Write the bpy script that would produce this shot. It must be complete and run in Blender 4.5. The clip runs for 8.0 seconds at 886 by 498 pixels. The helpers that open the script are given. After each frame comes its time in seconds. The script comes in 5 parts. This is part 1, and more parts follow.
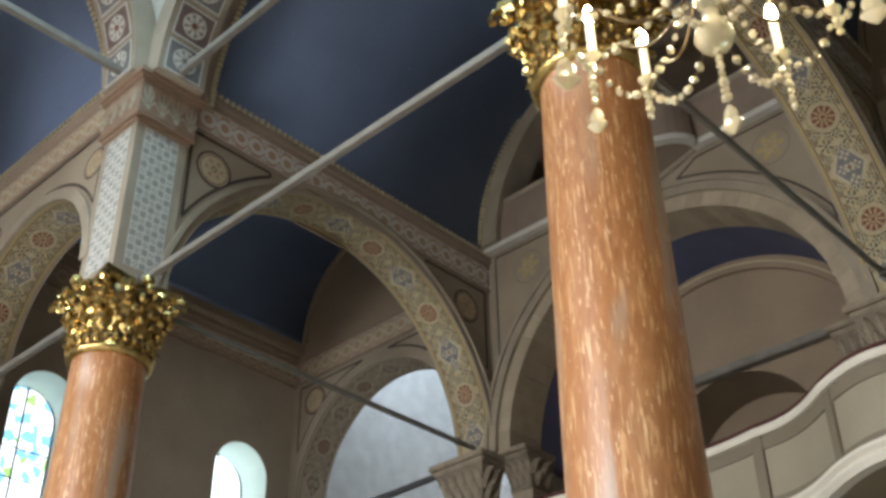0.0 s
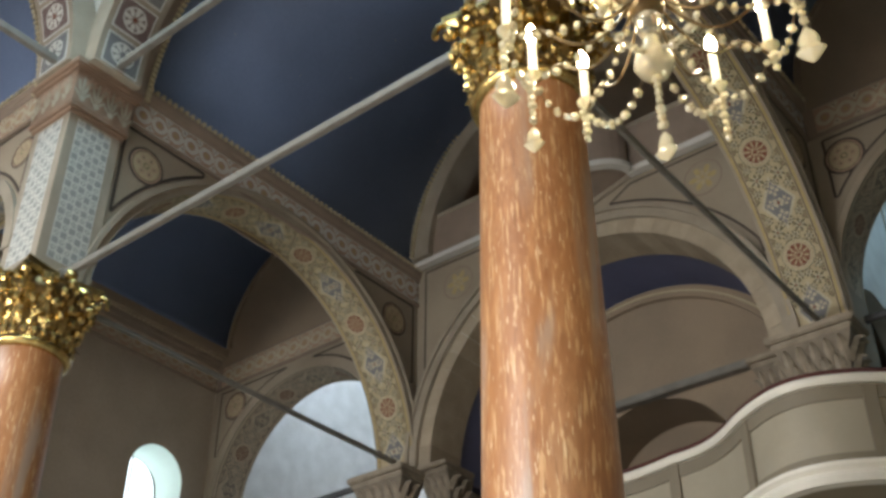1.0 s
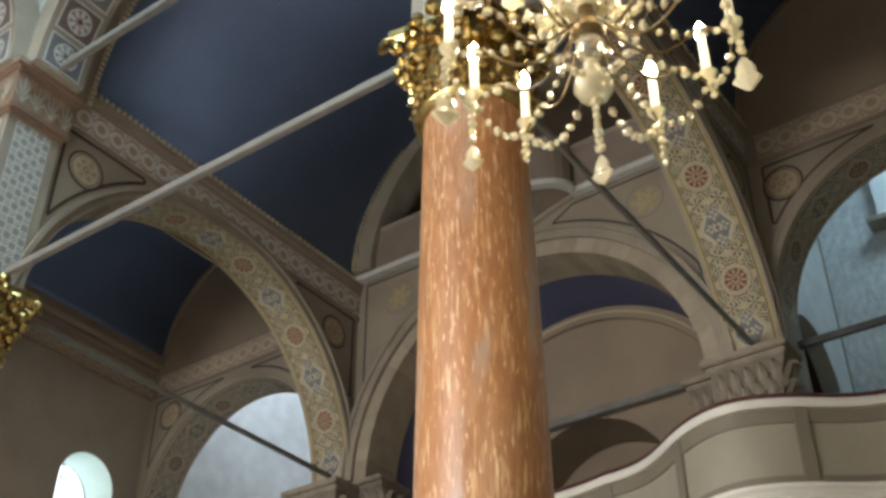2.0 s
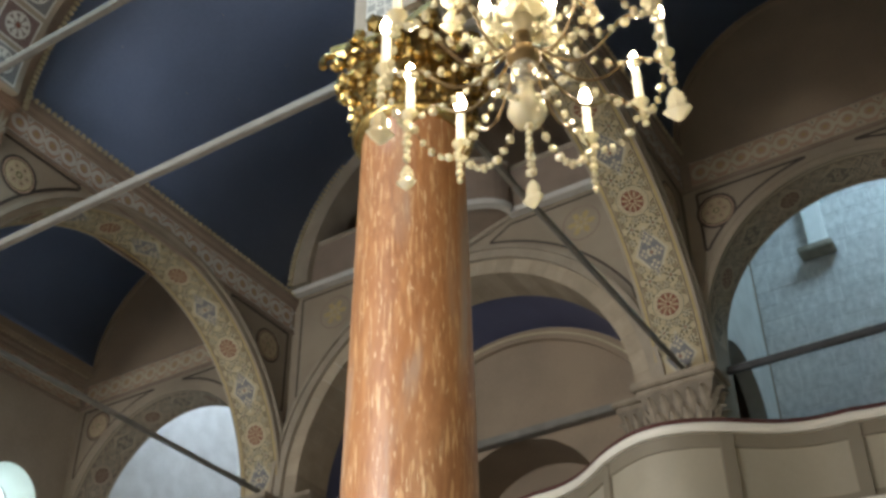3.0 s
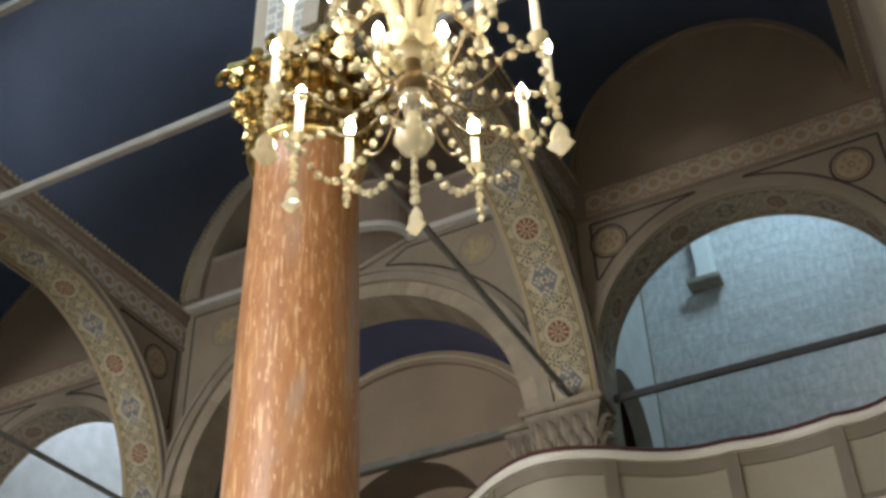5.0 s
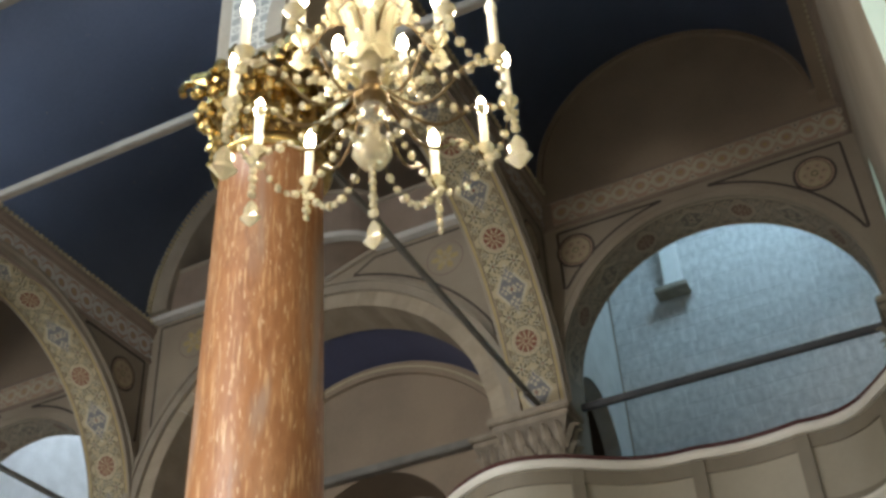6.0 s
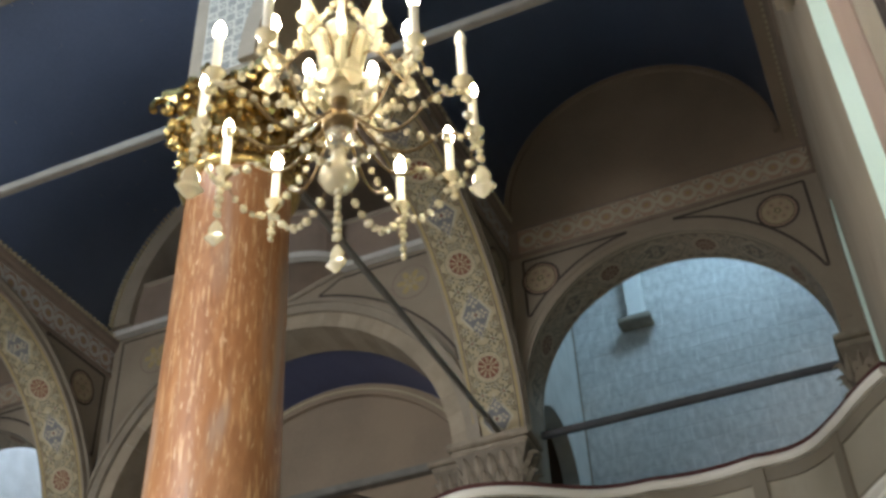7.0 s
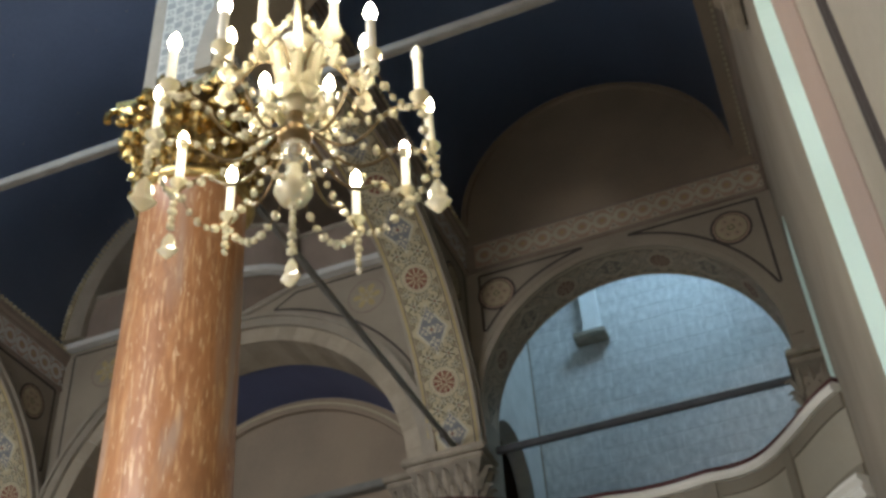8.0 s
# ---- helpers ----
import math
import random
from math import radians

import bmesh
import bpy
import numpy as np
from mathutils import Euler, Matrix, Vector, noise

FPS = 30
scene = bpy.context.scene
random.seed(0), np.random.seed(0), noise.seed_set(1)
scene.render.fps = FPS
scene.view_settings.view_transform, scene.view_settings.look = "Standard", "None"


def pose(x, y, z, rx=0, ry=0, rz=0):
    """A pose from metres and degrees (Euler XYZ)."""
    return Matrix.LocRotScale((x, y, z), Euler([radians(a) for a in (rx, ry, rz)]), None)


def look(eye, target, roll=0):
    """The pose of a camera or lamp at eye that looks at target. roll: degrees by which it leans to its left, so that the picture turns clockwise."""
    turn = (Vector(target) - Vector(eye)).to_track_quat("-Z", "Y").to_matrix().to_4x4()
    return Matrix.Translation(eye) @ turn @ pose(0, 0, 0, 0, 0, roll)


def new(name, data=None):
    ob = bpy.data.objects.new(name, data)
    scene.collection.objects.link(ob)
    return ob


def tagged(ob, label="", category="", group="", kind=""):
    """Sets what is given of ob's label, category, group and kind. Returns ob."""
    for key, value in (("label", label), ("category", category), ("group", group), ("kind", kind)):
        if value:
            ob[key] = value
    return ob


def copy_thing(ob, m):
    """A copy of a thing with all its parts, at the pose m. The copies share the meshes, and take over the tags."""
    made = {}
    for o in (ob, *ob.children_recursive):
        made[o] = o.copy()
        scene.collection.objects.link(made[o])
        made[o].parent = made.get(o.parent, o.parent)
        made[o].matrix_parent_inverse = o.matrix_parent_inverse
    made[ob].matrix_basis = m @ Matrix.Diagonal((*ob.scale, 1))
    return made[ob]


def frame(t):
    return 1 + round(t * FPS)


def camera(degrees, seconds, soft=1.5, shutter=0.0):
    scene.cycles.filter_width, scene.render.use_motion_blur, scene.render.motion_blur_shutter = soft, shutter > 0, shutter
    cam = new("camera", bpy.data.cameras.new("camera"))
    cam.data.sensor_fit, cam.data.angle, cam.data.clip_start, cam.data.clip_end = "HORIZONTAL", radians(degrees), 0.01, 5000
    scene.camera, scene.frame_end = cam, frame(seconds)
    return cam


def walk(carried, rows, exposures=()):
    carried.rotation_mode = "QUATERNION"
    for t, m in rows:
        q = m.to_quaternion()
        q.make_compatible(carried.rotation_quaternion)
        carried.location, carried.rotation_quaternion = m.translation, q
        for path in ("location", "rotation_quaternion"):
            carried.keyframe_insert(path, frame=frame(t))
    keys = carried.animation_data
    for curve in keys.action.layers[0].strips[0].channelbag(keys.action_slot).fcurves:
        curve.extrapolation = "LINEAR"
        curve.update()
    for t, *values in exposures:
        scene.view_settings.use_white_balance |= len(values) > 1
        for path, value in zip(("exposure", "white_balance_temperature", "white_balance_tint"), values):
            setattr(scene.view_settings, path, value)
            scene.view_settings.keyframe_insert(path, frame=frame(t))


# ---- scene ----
cam = camera(42.55, 8.0, soft=3.3)
# seconds, eye, target, roll
PATH = [
    (0.0, (2.8901, -4.3120, 1.6000), (-1.6427, 0.5623, 6.0378), -0.929),
    (0.5, (2.8943, -4.3158, 1.5899), (-1.4591, 0.6926, 6.0578), -0.864),
    (1.0, (2.8785, -4.2873, 1.6112), (-1.2600, 0.8595, 6.1259), 0.056),
    (1.5, (2.8820, -4.2673, 1.6236), (-1.0927, 0.9758, 6.1746), 0.064),
    (3.0, (2.9340, -4.2617, 1.6250), (-0.4749, 1.2517, 6.3134), -0.561),
    (3.5, (2.9327, -4.2356, 1.6435), (-0.2964, 1.3618, 6.3595), -0.889),
    (4.0, (2.9607, -4.2480, 1.6313), (-0.0617, 1.4408, 6.3749), -1.019),
    (4.5, (2.9778, -4.2493, 1.6270), (0.1002, 1.4912, 6.3984), -1.475),
    (6.0, (3.0389, -4.2420, 1.6346), (0.4725, 1.5939, 6.4674), -3.639),
    (6.5, (3.0565, -4.2544, 1.6330), (0.5897, 1.5720, 6.5286), -3.549),
    (7.0, (3.0731, -4.2723, 1.6150), (0.7576, 1.5684, 6.5672), -2.960),
    (7.5, (3.0696, -4.2639, 1.6302), (0.9116, 1.5991, 6.6270), -2.926),
    (8.0, (3.0772, -4.2679, 1.6189), (1.0685, 1.6324, 6.6340), -4.340),
]
walk(cam, [(t, look(eye, target, roll)) for t, eye, target, roll in PATH], exposures=[(0.0, 0.12, 6250, 10), (3.0, 0.12, 6250, 10), (4.5, 0.10, 6250, 10), (6.5, 0.0, 6050, 10), (8.0, -0.10, 5850, 10)])

# ---- world, sun, large lights, exposure ----
world = bpy.data.worlds.new("world")
scene.world = world
world.use_nodes = True
wn = world.node_tree.nodes
sky = wn.new("ShaderNodeTexSky")
sky.sky_type, sky.sun_disc = "NISHITA", False
sky.sun_elevation, sky.sun_rotation = radians(42), radians(160)
world.node_tree.links.new(sky.outputs["Color"], wn["Background"].inputs["Color"])
wn["Background"].inputs["Strength"].default_value = 0.12
sun = new("sun", bpy.data.lights.new("sun", "SUN"))
sun.data.energy, sun.data.angle, sun.data.color = 4.5, radians(0.5), (1.0, 0.95, 0.88)
sun.matrix_world = look((5, -14, 16), (0, 0, 0))


def area_lamp(name, eye, target, w, h, watts, colour):
    ob = new(name, bpy.data.lights.new(name, "AREA"))
    ob.data.shape, ob.data.size, ob.data.size_y = "RECTANGLE", w, h
    ob.data.energy, ob.data.color = watts, colour
    ob.matrix_world = look(eye, target)
    return ob


# added fill at the unseen south end, aimed down; daylight under the dome's lantern
area_lamp("fill_south", (-2.5, -10.2, 6.0), (-2.5, -6.6, 0.0), 3.4, 6.5, 1380, (1.0, 0.97, 0.92))
area_lamp("fill_south_west", (-6.8, -10.2, 5.2), (-6.6, -5.6, 0.0), 1.7, 4.2, 980, (1.0, 0.97, 0.92))
area_lamp("fill_south_east", (1.75, -10.2, 5.2), (1.75, -6.0, 0.0), 1.7, 4.2, 35, (1.0, 0.97, 0.92))
area_lamp("daylight_lantern", (-2.5, -2.456, 15.6), (-2.5, -2.456, 0), 2.2, 2.2, 900, (0.64, 0.92, 1.0))
# the two stone rooms past the aisles, each lit through an added, unseen rooflight
area_lamp("daylight_room_east", (2.2, 6.6, 11.75), (2.0, 7.7, 8.6), 1.5, 1.0, 74, (0.52, 0.80, 1.0))
area_lamp("daylight_room_west", (-7.2, 6.2, 11.75), (-6.9, 7.6, 8.6), 1.5, 1.5, 160, (0.68, 0.83, 1.0))


# ---- materials ----
def material(name, base, second=None, scale=6.0, rough=0.7, metal=0.0, bump=0.15, fine=60.0, mix=0.5, spec=0.4, stretch=(1, 1, 1), island=0.0, world_space=False):
    """Two colours mixed by a coarse and a fine noise, with a little relief."""
    m = bpy.data.materials.new(name)
    m.use_nodes = True
    n, l = m.node_tree.nodes, m.node_tree.links
    b = n["Principled BSDF"]
    b.inputs["Roughness"].default_value, b.inputs["Metallic"].default_value = rough, metal
    b.inputs["Specular IOR Level"].default_value = spec
    co = n.new("ShaderNodeTexCoord")
    mp = n.new("ShaderNodeMapping")
    mp.inputs["Scale"].default_value = stretch
    l.new(n.new("ShaderNodeNewGeometry").outputs["Position"] if world_space else co.outputs["Object"], mp.inputs["Vector"])
    a, f = n.new("ShaderNodeTexNoise"), n.new("ShaderNodeTexNoise")
    a.inputs["Scale"].default_value, a.inputs["Detail"].default_value = scale, 6.0
    f.inputs["Scale"].default_value, f.inputs["Detail"].default_value = fine, 3.0
    l.new(mp.outputs["Vector"], a.inputs["Vector"])
    l.new(mp.outputs["Vector"], f.inputs["Vector"])
    add = n.new("ShaderNodeMath")
    add.operation = "MULTIPLY_ADD"
    add.inputs[1].default_value = 0.35
    l.new(f.outputs["Fac"], add.inputs[0])
    l.new(a.outputs["Fac"], add.inputs[2])
    ramp = n.new("ShaderNodeMapRange")
    ramp.inputs["From Min"].default_value, ramp.inputs["From Max"].default_value = 0.5, 0.85
    ramp.inputs["To Max"].default_value = mix
    l.new(add.outputs[0], ramp.inputs["Value"])
    mixc = n.new("ShaderNodeMix")
    mixc.data_type = "RGBA"
    mixc.inputs["A"].default_value = (*base, 1)
    mixc.inputs["B"].default_value = (*(second or [c * 0.75 for c in base]), 1)
    l.new(ramp.outputs["Result"], mixc.inputs["Factor"])
    out = mixc.outputs["Result"]
    if island:
        geo = n.new("ShaderNodeNewGeometry")
        hsv = n.new("ShaderNodeHueSaturation")
        vr = n.new("ShaderNodeMapRange")
        vr.inputs["To Min"].default_value, vr.inputs["To Max"].default_value = 1 - island, 1 + island
        l.new(geo.outputs["Random Per Island"], vr.inputs["Value"])
        l.new(vr.outputs["Result"], hsv.inputs["Value"])
        l.new(out, hsv.inputs["Color"])
        out = hsv.outputs["Color"]
    l.new(out, b.inputs["Base Color"])
    if bump:
        bm_ = n.new("ShaderNodeBump")
        bm_.inputs["Strength"].default_value, bm_.inputs["Distance"].default_value = bump, 0.01
        l.new(add.outputs[0], bm_.inputs["Height"])
        l.new(bm_.outputs["Normal"], b.inputs["Normal"])
    return m


def random_by_object(m, amount):
    """Adds a value shift by Object Info's Random."""
    n, l = m.node_tree.nodes, m.node_tree.links
    b = n["Principled BSDF"]
    src = b.inputs["Base Color"].links[0].from_socket
    info, hsv, vr = n.new("ShaderNodeObjectInfo"), n.new("ShaderNodeHueSaturation"), n.new("ShaderNodeMapRange")
    vr.inputs["To Min"].default_value, vr.inputs["To Max"].default_value = 1 - amount, 1 + amount
    l.new(info.outputs["Random"], vr.inputs["Value"])
    l.new(vr.outputs["Result"], hsv.inputs["Value"])
    l.new(src, hsv.inputs["Color"])
    l.new(hsv.outputs["Color"], b.inputs["Base Color"])
    return m


def marble():
    """Polished orange marble: streaky pale flecks that lean along the shaft, a few grey veins."""
    m = bpy.data.materials.new("orange_marble")
    m.use_nodes = True
    n, l = m.node_tree.nodes, m.node_tree.links
    b = n["Principled BSDF"]
    b.inputs["Roughness"].default_value = 0.38
    co = n.new("ShaderNodeTexCoord")

    def noise_at(scale, stretch, detail, rot=(0, 0, 0), dist=0.0):
        mp, t = n.new("ShaderNodeMapping"), n.new("ShaderNodeTexNoise")
        mp.inputs["Scale"].default_value, mp.inputs["Rotation"].default_value = stretch, rot
        t.inputs["Scale"].default_value, t.inputs["Detail"].default_value, t.inputs["Distortion"].default_value = scale, detail, dist
        l.new(co.outputs["Object"], mp.inputs["Vector"])
        l.new(mp.outputs["Vector"], t.inputs["Vector"])
        return t.outputs["Fac"]

    def ramp(src, lo, hi):
        r = n.new("ShaderNodeMapRange")
        r.interpolation_type = "SMOOTHSTEP"
        r.inputs["From Min"].default_value, r.inputs["From Max"].default_value = lo, hi
        l.new(src, r.inputs["Value"])
        return r.outputs["Result"]

    def blend(fac, a, c):
        x = n.new("ShaderNodeMix")
        x.data_type = "RGBA"
        l.new(fac, x.inputs["Factor"])
        for key, v in (("A", a), ("B", c)):
            if isinstance(v, tuple):
                x.inputs[key].default_value = (*v, 1)
            else:
                l.new(v, x.inputs[key])
        return x.outputs["Result"]

    c = blend(ramp(noise_at(2.0, (1, 1, 0.35), 4), 0.35, 0.7), (0.33, 0.145, 0.055), (0.25, 0.11, 0.048))
    c = blend(ramp(noise_at(11.0, (1.8, 1.8, 0.5), 6, (0.12, 0.1, 0)), 0.42, 0.72), c, (0.38, 0.182, 0.074))
    c = blend(ramp(noise_at(22.0, (2.3, 2.3, 0.26), 2.5, (0.10, 0.12, 0), 0.5), 0.54, 0.68), c, (0.52, 0.315, 0.155))
    c = blend(ramp(noise_at(34.0, (2.1, 2.1, 0.30), 2, (0.14, 0.08, 0), 0.4), 0.60, 0.73), c, (0.63, 0.45, 0.27))
    c = blend(ramp(noise_at(26.0, (2.2, 2.2, 0.24), 3, (0.08, 0.14, 0.4), 0.5), 0.57, 0.70), c, (0.25, 0.105, 0.04))
    c = blend(ramp(noise_at(2.6, (1.6, 1.6, 0.20), 4, (0.05, 0.03, 0), 0.5), 0.52, 0.66), c, (0.33, 0.235, 0.175))
    l.new(c, b.inputs["Base Color"])
    return m


MARBLE = marble()
GILT = material("gilt", (0.70, 0.53, 0.21), (0.30, 0.20, 0.07), 16, 0.26, 1.0, 0.3, 90, 0.8)
# dark bell colour, stands in for shade in the gaps between gilt leaves
BELL_SHADE = material("shaded_bell_ground", (0.16, 0.10, 0.035), (0.07, 0.045, 0.02), 20, 0.45, 0.7, 0.3, 90, 0.8)
GREY_PAINT = material("grey_painted_stone", (0.32, 0.275, 0.215), (0.22, 0.188, 0.145), 3, 0.75, 0, 0.2, 40, 0.7)
SPANDREL = material("greige_plaster", (0.315, 0.265, 0.20), (0.225, 0.188, 0.142), 1.6, 0.85, 0, 0.2, 45, 0.7)
WALL = material("taupe_plaster", (0.37, 0.315, 0.25), (0.25, 0.21, 0.165), 0.9, 0.9, 0, 0.25, 30, 0.8)
LUNETTE = material("brown_plaster", (0.295, 0.23, 0.165), (0.225, 0.178, 0.13), 1.6, 0.9, 0, 0.2, 35, 0.8)
BLUE = material("night_blue_vault_paint", (0.152, 0.205, 0.34), (0.12, 0.164, 0.27), 0.9, 0.65, 0, 0.15, 25, 0.9)
# darker copy of the vault blue, dims the gallery room's vault by colour
SHADED_BLUE = material("shaded_vault_blue", (0.105, 0.12, 0.225), (0.08, 0.092, 0.175), 0.9, 0.65, 0, 0.15, 25, 0.9)
CORNICE = material("pinkish_brown_cornice", (0.255, 0.20, 0.155), (0.195, 0.15, 0.118), 4, 0.75, 0, 0.2, 50, 0.7)
DARK_LINE = material("dark_brown_line_paint", (0.055, 0.042, 0.034), None, 20, 0.7, 0, 0.05)
CREAM = material("cream_paint", (0.47, 0.42, 0.31), (0.38, 0.335, 0.25), 8, 0.75, 0, 0.08, 60, 0.6)
WHITE_PAINT = material("pale_grey_paint", (0.56, 0.55, 0.51), (0.46, 0.45, 0.42), 8, 0.75, 0, 0.08, 60, 0.6)
OCHRE = material("ochre_ground_paint", (0.43, 0.355, 0.225), (0.35, 0.285, 0.18), 6, 0.75, 0, 0.1, 60, 0.7)
GOLD_PAINT = material("gold_line_paint", (0.40, 0.31, 0.14), (0.31, 0.23, 0.10), 10, 0.55, 0, 0.08, 60, 0.7)
DENTIL = material("worn_gilt_dentils", (0.48, 0.42, 0.28), (0.36, 0.31, 0.20), 12, 0.6, 0, 0.1)
MAROON = material("dull_maroon_paint", (0.17, 0.12, 0.115), (0.13, 0.095, 0.09), 12, 0.75, 0, 0.05)
RED = material("brick_red_paint", (0.18, 0.066, 0.038), (0.135, 0.05, 0.03), 10, 0.75, 0, 0.05)
GREEN = material("olive_green_paint", (0.115, 0.108, 0.058), (0.085, 0.08, 0.043), 10, 0.75, 0, 0.05)
SLATE = material("slate_grey_paint", (0.175, 0.175, 0.18), (0.135, 0.135, 0.14), 10, 0.75, 0, 0.05)
PINK = material("dusty_pink_paint", (0.38, 0.26, 0.19), (0.31, 0.21, 0.155), 8, 0.75, 0, 0.08)
DULL_PINK = material("dull_pink_plaster", (0.31, 0.225, 0.18), (0.25, 0.18, 0.145), 3, 0.85, 0, 0.15)
STONE = random_by_object(material("limestone", (0.375, 0.315, 0.235), (0.29, 0.243, 0.178), 5, 0.85, 0, 0.5, 40, 0.8, world_space=True), 0.10)
ROOM_STONE = material("pale_limestone_blocks", (0.60, 0.58, 0.54), (0.48, 0.46, 0.42), 4, 0.88, 0, 0.6, 30, 0.8, island=0.11)
MORTAR = material("lime_mortar", (0.74, 0.72, 0.68), (0.66, 0.64, 0.60), 8, 0.95, 0, 0.4)
CARVED = material("carved_grey_stone", (0.33, 0.28, 0.215), (0.22, 0.185, 0.14), 9, 0.85, 0, 0.4, 60, 0.8)
IRON = material("grey_painted_iron", (0.21, 0.20, 0.18), (0.14, 0.13, 0.115), 6, 0.55, 0.0, 0.2, 70, 0.8)
DARK_IRON = material("dark_iron", (0.095, 0.095, 0.10), (0.06, 0.06, 0.064), 6, 0.6, 0.0, 0.2, 70, 0.8)
PARAPET = material("white_gloss_wood_paint", (0.73, 0.70, 0.62), (0.62, 0.59, 0.51), 3, 0.45, 0, 0.1, 30, 0.6)
PANEL = material("pale_grey_panel_paint", (0.33, 0.295, 0.225), (0.27, 0.24, 0.18), 2, 0.6, 0, 0.1, 30, 0.6)
PANEL_TRIM = material("grey_brown_trim_paint", (0.20, 0.172, 0.125), (0.16, 0.137, 0.10), 4, 0.6, 0, 0.1)
SOFFIT = material("brown_gallery_soffit", (0.26, 0.22, 0.15), (0.21, 0.175, 0.12), 2, 0.75, 0, 0.15)
CLOTH = material("dark_red_cloth", (0.085, 0.03, 0.026), (0.06, 0.022, 0.02), 30, 0.95, 0, 0.3, 200)
FLOOR = material("stone_floor", (0.46, 0.43, 0.39), (0.38, 0.35, 0.31), 2, 0.5, 0, 0.2)
REVEAL = material("white_reveal_paint", (0.66, 0.74, 0.69), (0.58, 0.66, 0.61), 3, 0.8, 0, 0.15)
# muted, low-contrast versions of the painted ornament colours
MUTED = material("muted_soffit_paint", (0.42, 0.34, 0.25), (0.33, 0.265, 0.19), 5, 0.85, 0, 0.15)
MUTED_PALE = material("muted_pale_paint", (0.46, 0.39, 0.29), (0.37, 0.31, 0.23), 8, 0.85, 0, 0.1)
MUTED_RED = material("muted_red_paint", (0.16, 0.085, 0.06), (0.13, 0.07, 0.05), 8, 0.85, 0, 0.1)
MUTED_GREY = material("muted_grey_paint", (0.20, 0.175, 0.14), (0.16, 0.14, 0.115), 8, 0.85, 0, 0.1)
PENDENTIVE = material("pale_pendentive_plaster", (0.50, 0.50, 0.47), (0.40, 0.40, 0.375), 3, 0.85, 0, 0.2)
BRASS = material("aged_brass", (0.24, 0.17, 0.085), (0.13, 0.09, 0.05), 20, 0.35, 1.0, 0.2, 90)
CANDLE = material("ivory_candle_sleeve", (0.85, 0.80, 0.66), (0.78, 0.72, 0.58), 20, 0.5, 0, 0.05)


def glass(name, colour, rough=0.02):
    m = bpy.data.materials.new(name)
    m.use_nodes = True
    b = m.node_tree.nodes["Principled BSDF"]
    b.inputs["Base Color"].default_value = (*colour, 1)
    b.inputs["Roughness"].default_value, b.inputs["IOR"].default_value = rough, 1.5
    b.inputs["Transmission Weight"].default_value = 1.0
    return m


CRYSTAL = glass("cut_crystal", (1.0, 0.91, 0.64), 0.05)
CRYSTAL.node_tree.nodes["Principled BSDF"].inputs["Transmission Weight"].default_value = 0.5


CLEAR = glass("clear_crystal", (1.0, 0.95, 0.78), 0.02)
CLEAR.node_tree.nodes["Principled BSDF"].inputs["Transmission Weight"].default_value = 0.8


def glowing(name, colour, strength):
    m = bpy.data.materials.new(name)
    m.use_nodes = True
    b = m.node_tree.nodes["Principled BSDF"]
    b.inputs["Base Color"].default_value = (*colour, 1)
    b.inputs["Emission Color"].default_value, b.inputs["Emission Strength"].default_value = (*colour, 1), strength
    return m


BULB = glowing("lit_candle_bulb", (1.0, 0.86, 0.58), 60)
DEAD_BULB = material("unlit_frosted_bulb", (0.85, 0.80, 0.68), None, 20, 0.3, 0, 0)


def stained(name):
    """Window glass in daylight: pale panes with some coloured ones low down."""
    m = bpy.data.materials.new(name)
    m.use_nodes = True
    n, l = m.node_tree.nodes, m.node_tree.links
    b = n["Principled BSDF"]
    co, vo, ramp = n.new("ShaderNodeTexCoord"), n.new("ShaderNodeTexVoronoi"), n.new("ShaderNodeValToRGB")
    vo.inputs["Scale"].default_value = 9
    l.new(co.outputs["Object"], vo.inputs["Vector"])
    l.new(vo.outputs["Color"], ramp.inputs["Fac"])
    ramp.color_ramp.interpolation = "CONSTANT"
    e = ramp.color_ramp.elements
    e[0].color, e[1].color, e[1].position = (0.90, 0.97, 1, 1), (0.22, 0.50, 0.75, 1), 0.70
    e.new(0.79).color = (0.32, 0.55, 0.16, 1)
    e.new(0.87).color = (0.9, 0.97, 1, 1)
    l.new(ramp.outputs["Color"], b.inputs["Base Color"])
    l.new(ramp.outputs["Color"], b.inputs["Emission Color"])
    b.inputs["Emission Strength"].default_value = 1.7
    b.inputs["Roughness"].default_value = 0.15
    return m


SKY_GLASS = glowing("daylit_glass", (0.86, 0.96, 1.0), 2.4)
SHADE_GLASS = glowing("shaded_green_glass", (0.62, 0.95, 0.78), 0.22)
STAINED = stained("daylit_stained_glass")


# ---- mesh helpers ----
def finish(ob, smooth=False):
    if smooth:
        ob.data.polygons.foreach_set("use_smooth", [True] * len(ob.data.polygons))
    return ob


def mesh_of(name, verts, faces, mats, index=None):
    me = bpy.data.meshes.new(name)
    me.from_pydata([tuple(v) for v in verts], [], faces)
    for m in (mats if isinstance(mats, (list, tuple)) else [mats]):
        me.materials.append(m)
    if index:
        me.polygons.foreach_set("material_index", index)
    me.update()
    return me


def part(name, data, mat=None, parent=None, label="", smooth=False, recalc=True):
    """Links a bmesh or mesh as one object, under parent if given."""
    if isinstance(data, bmesh.types.BMesh):
        if recalc:
            bmesh.ops.recalc_face_normals(data, faces=data.faces)
        me = bpy.data.meshes.new(name)
        data.to_mesh(me)
        data.free()
        me.materials.append(mat)
    else:
        me = data
    ob = new(name, me)
    if parent:
        ob.parent = parent
    if label:
        ob["label"] = label
    return finish(ob, smooth)


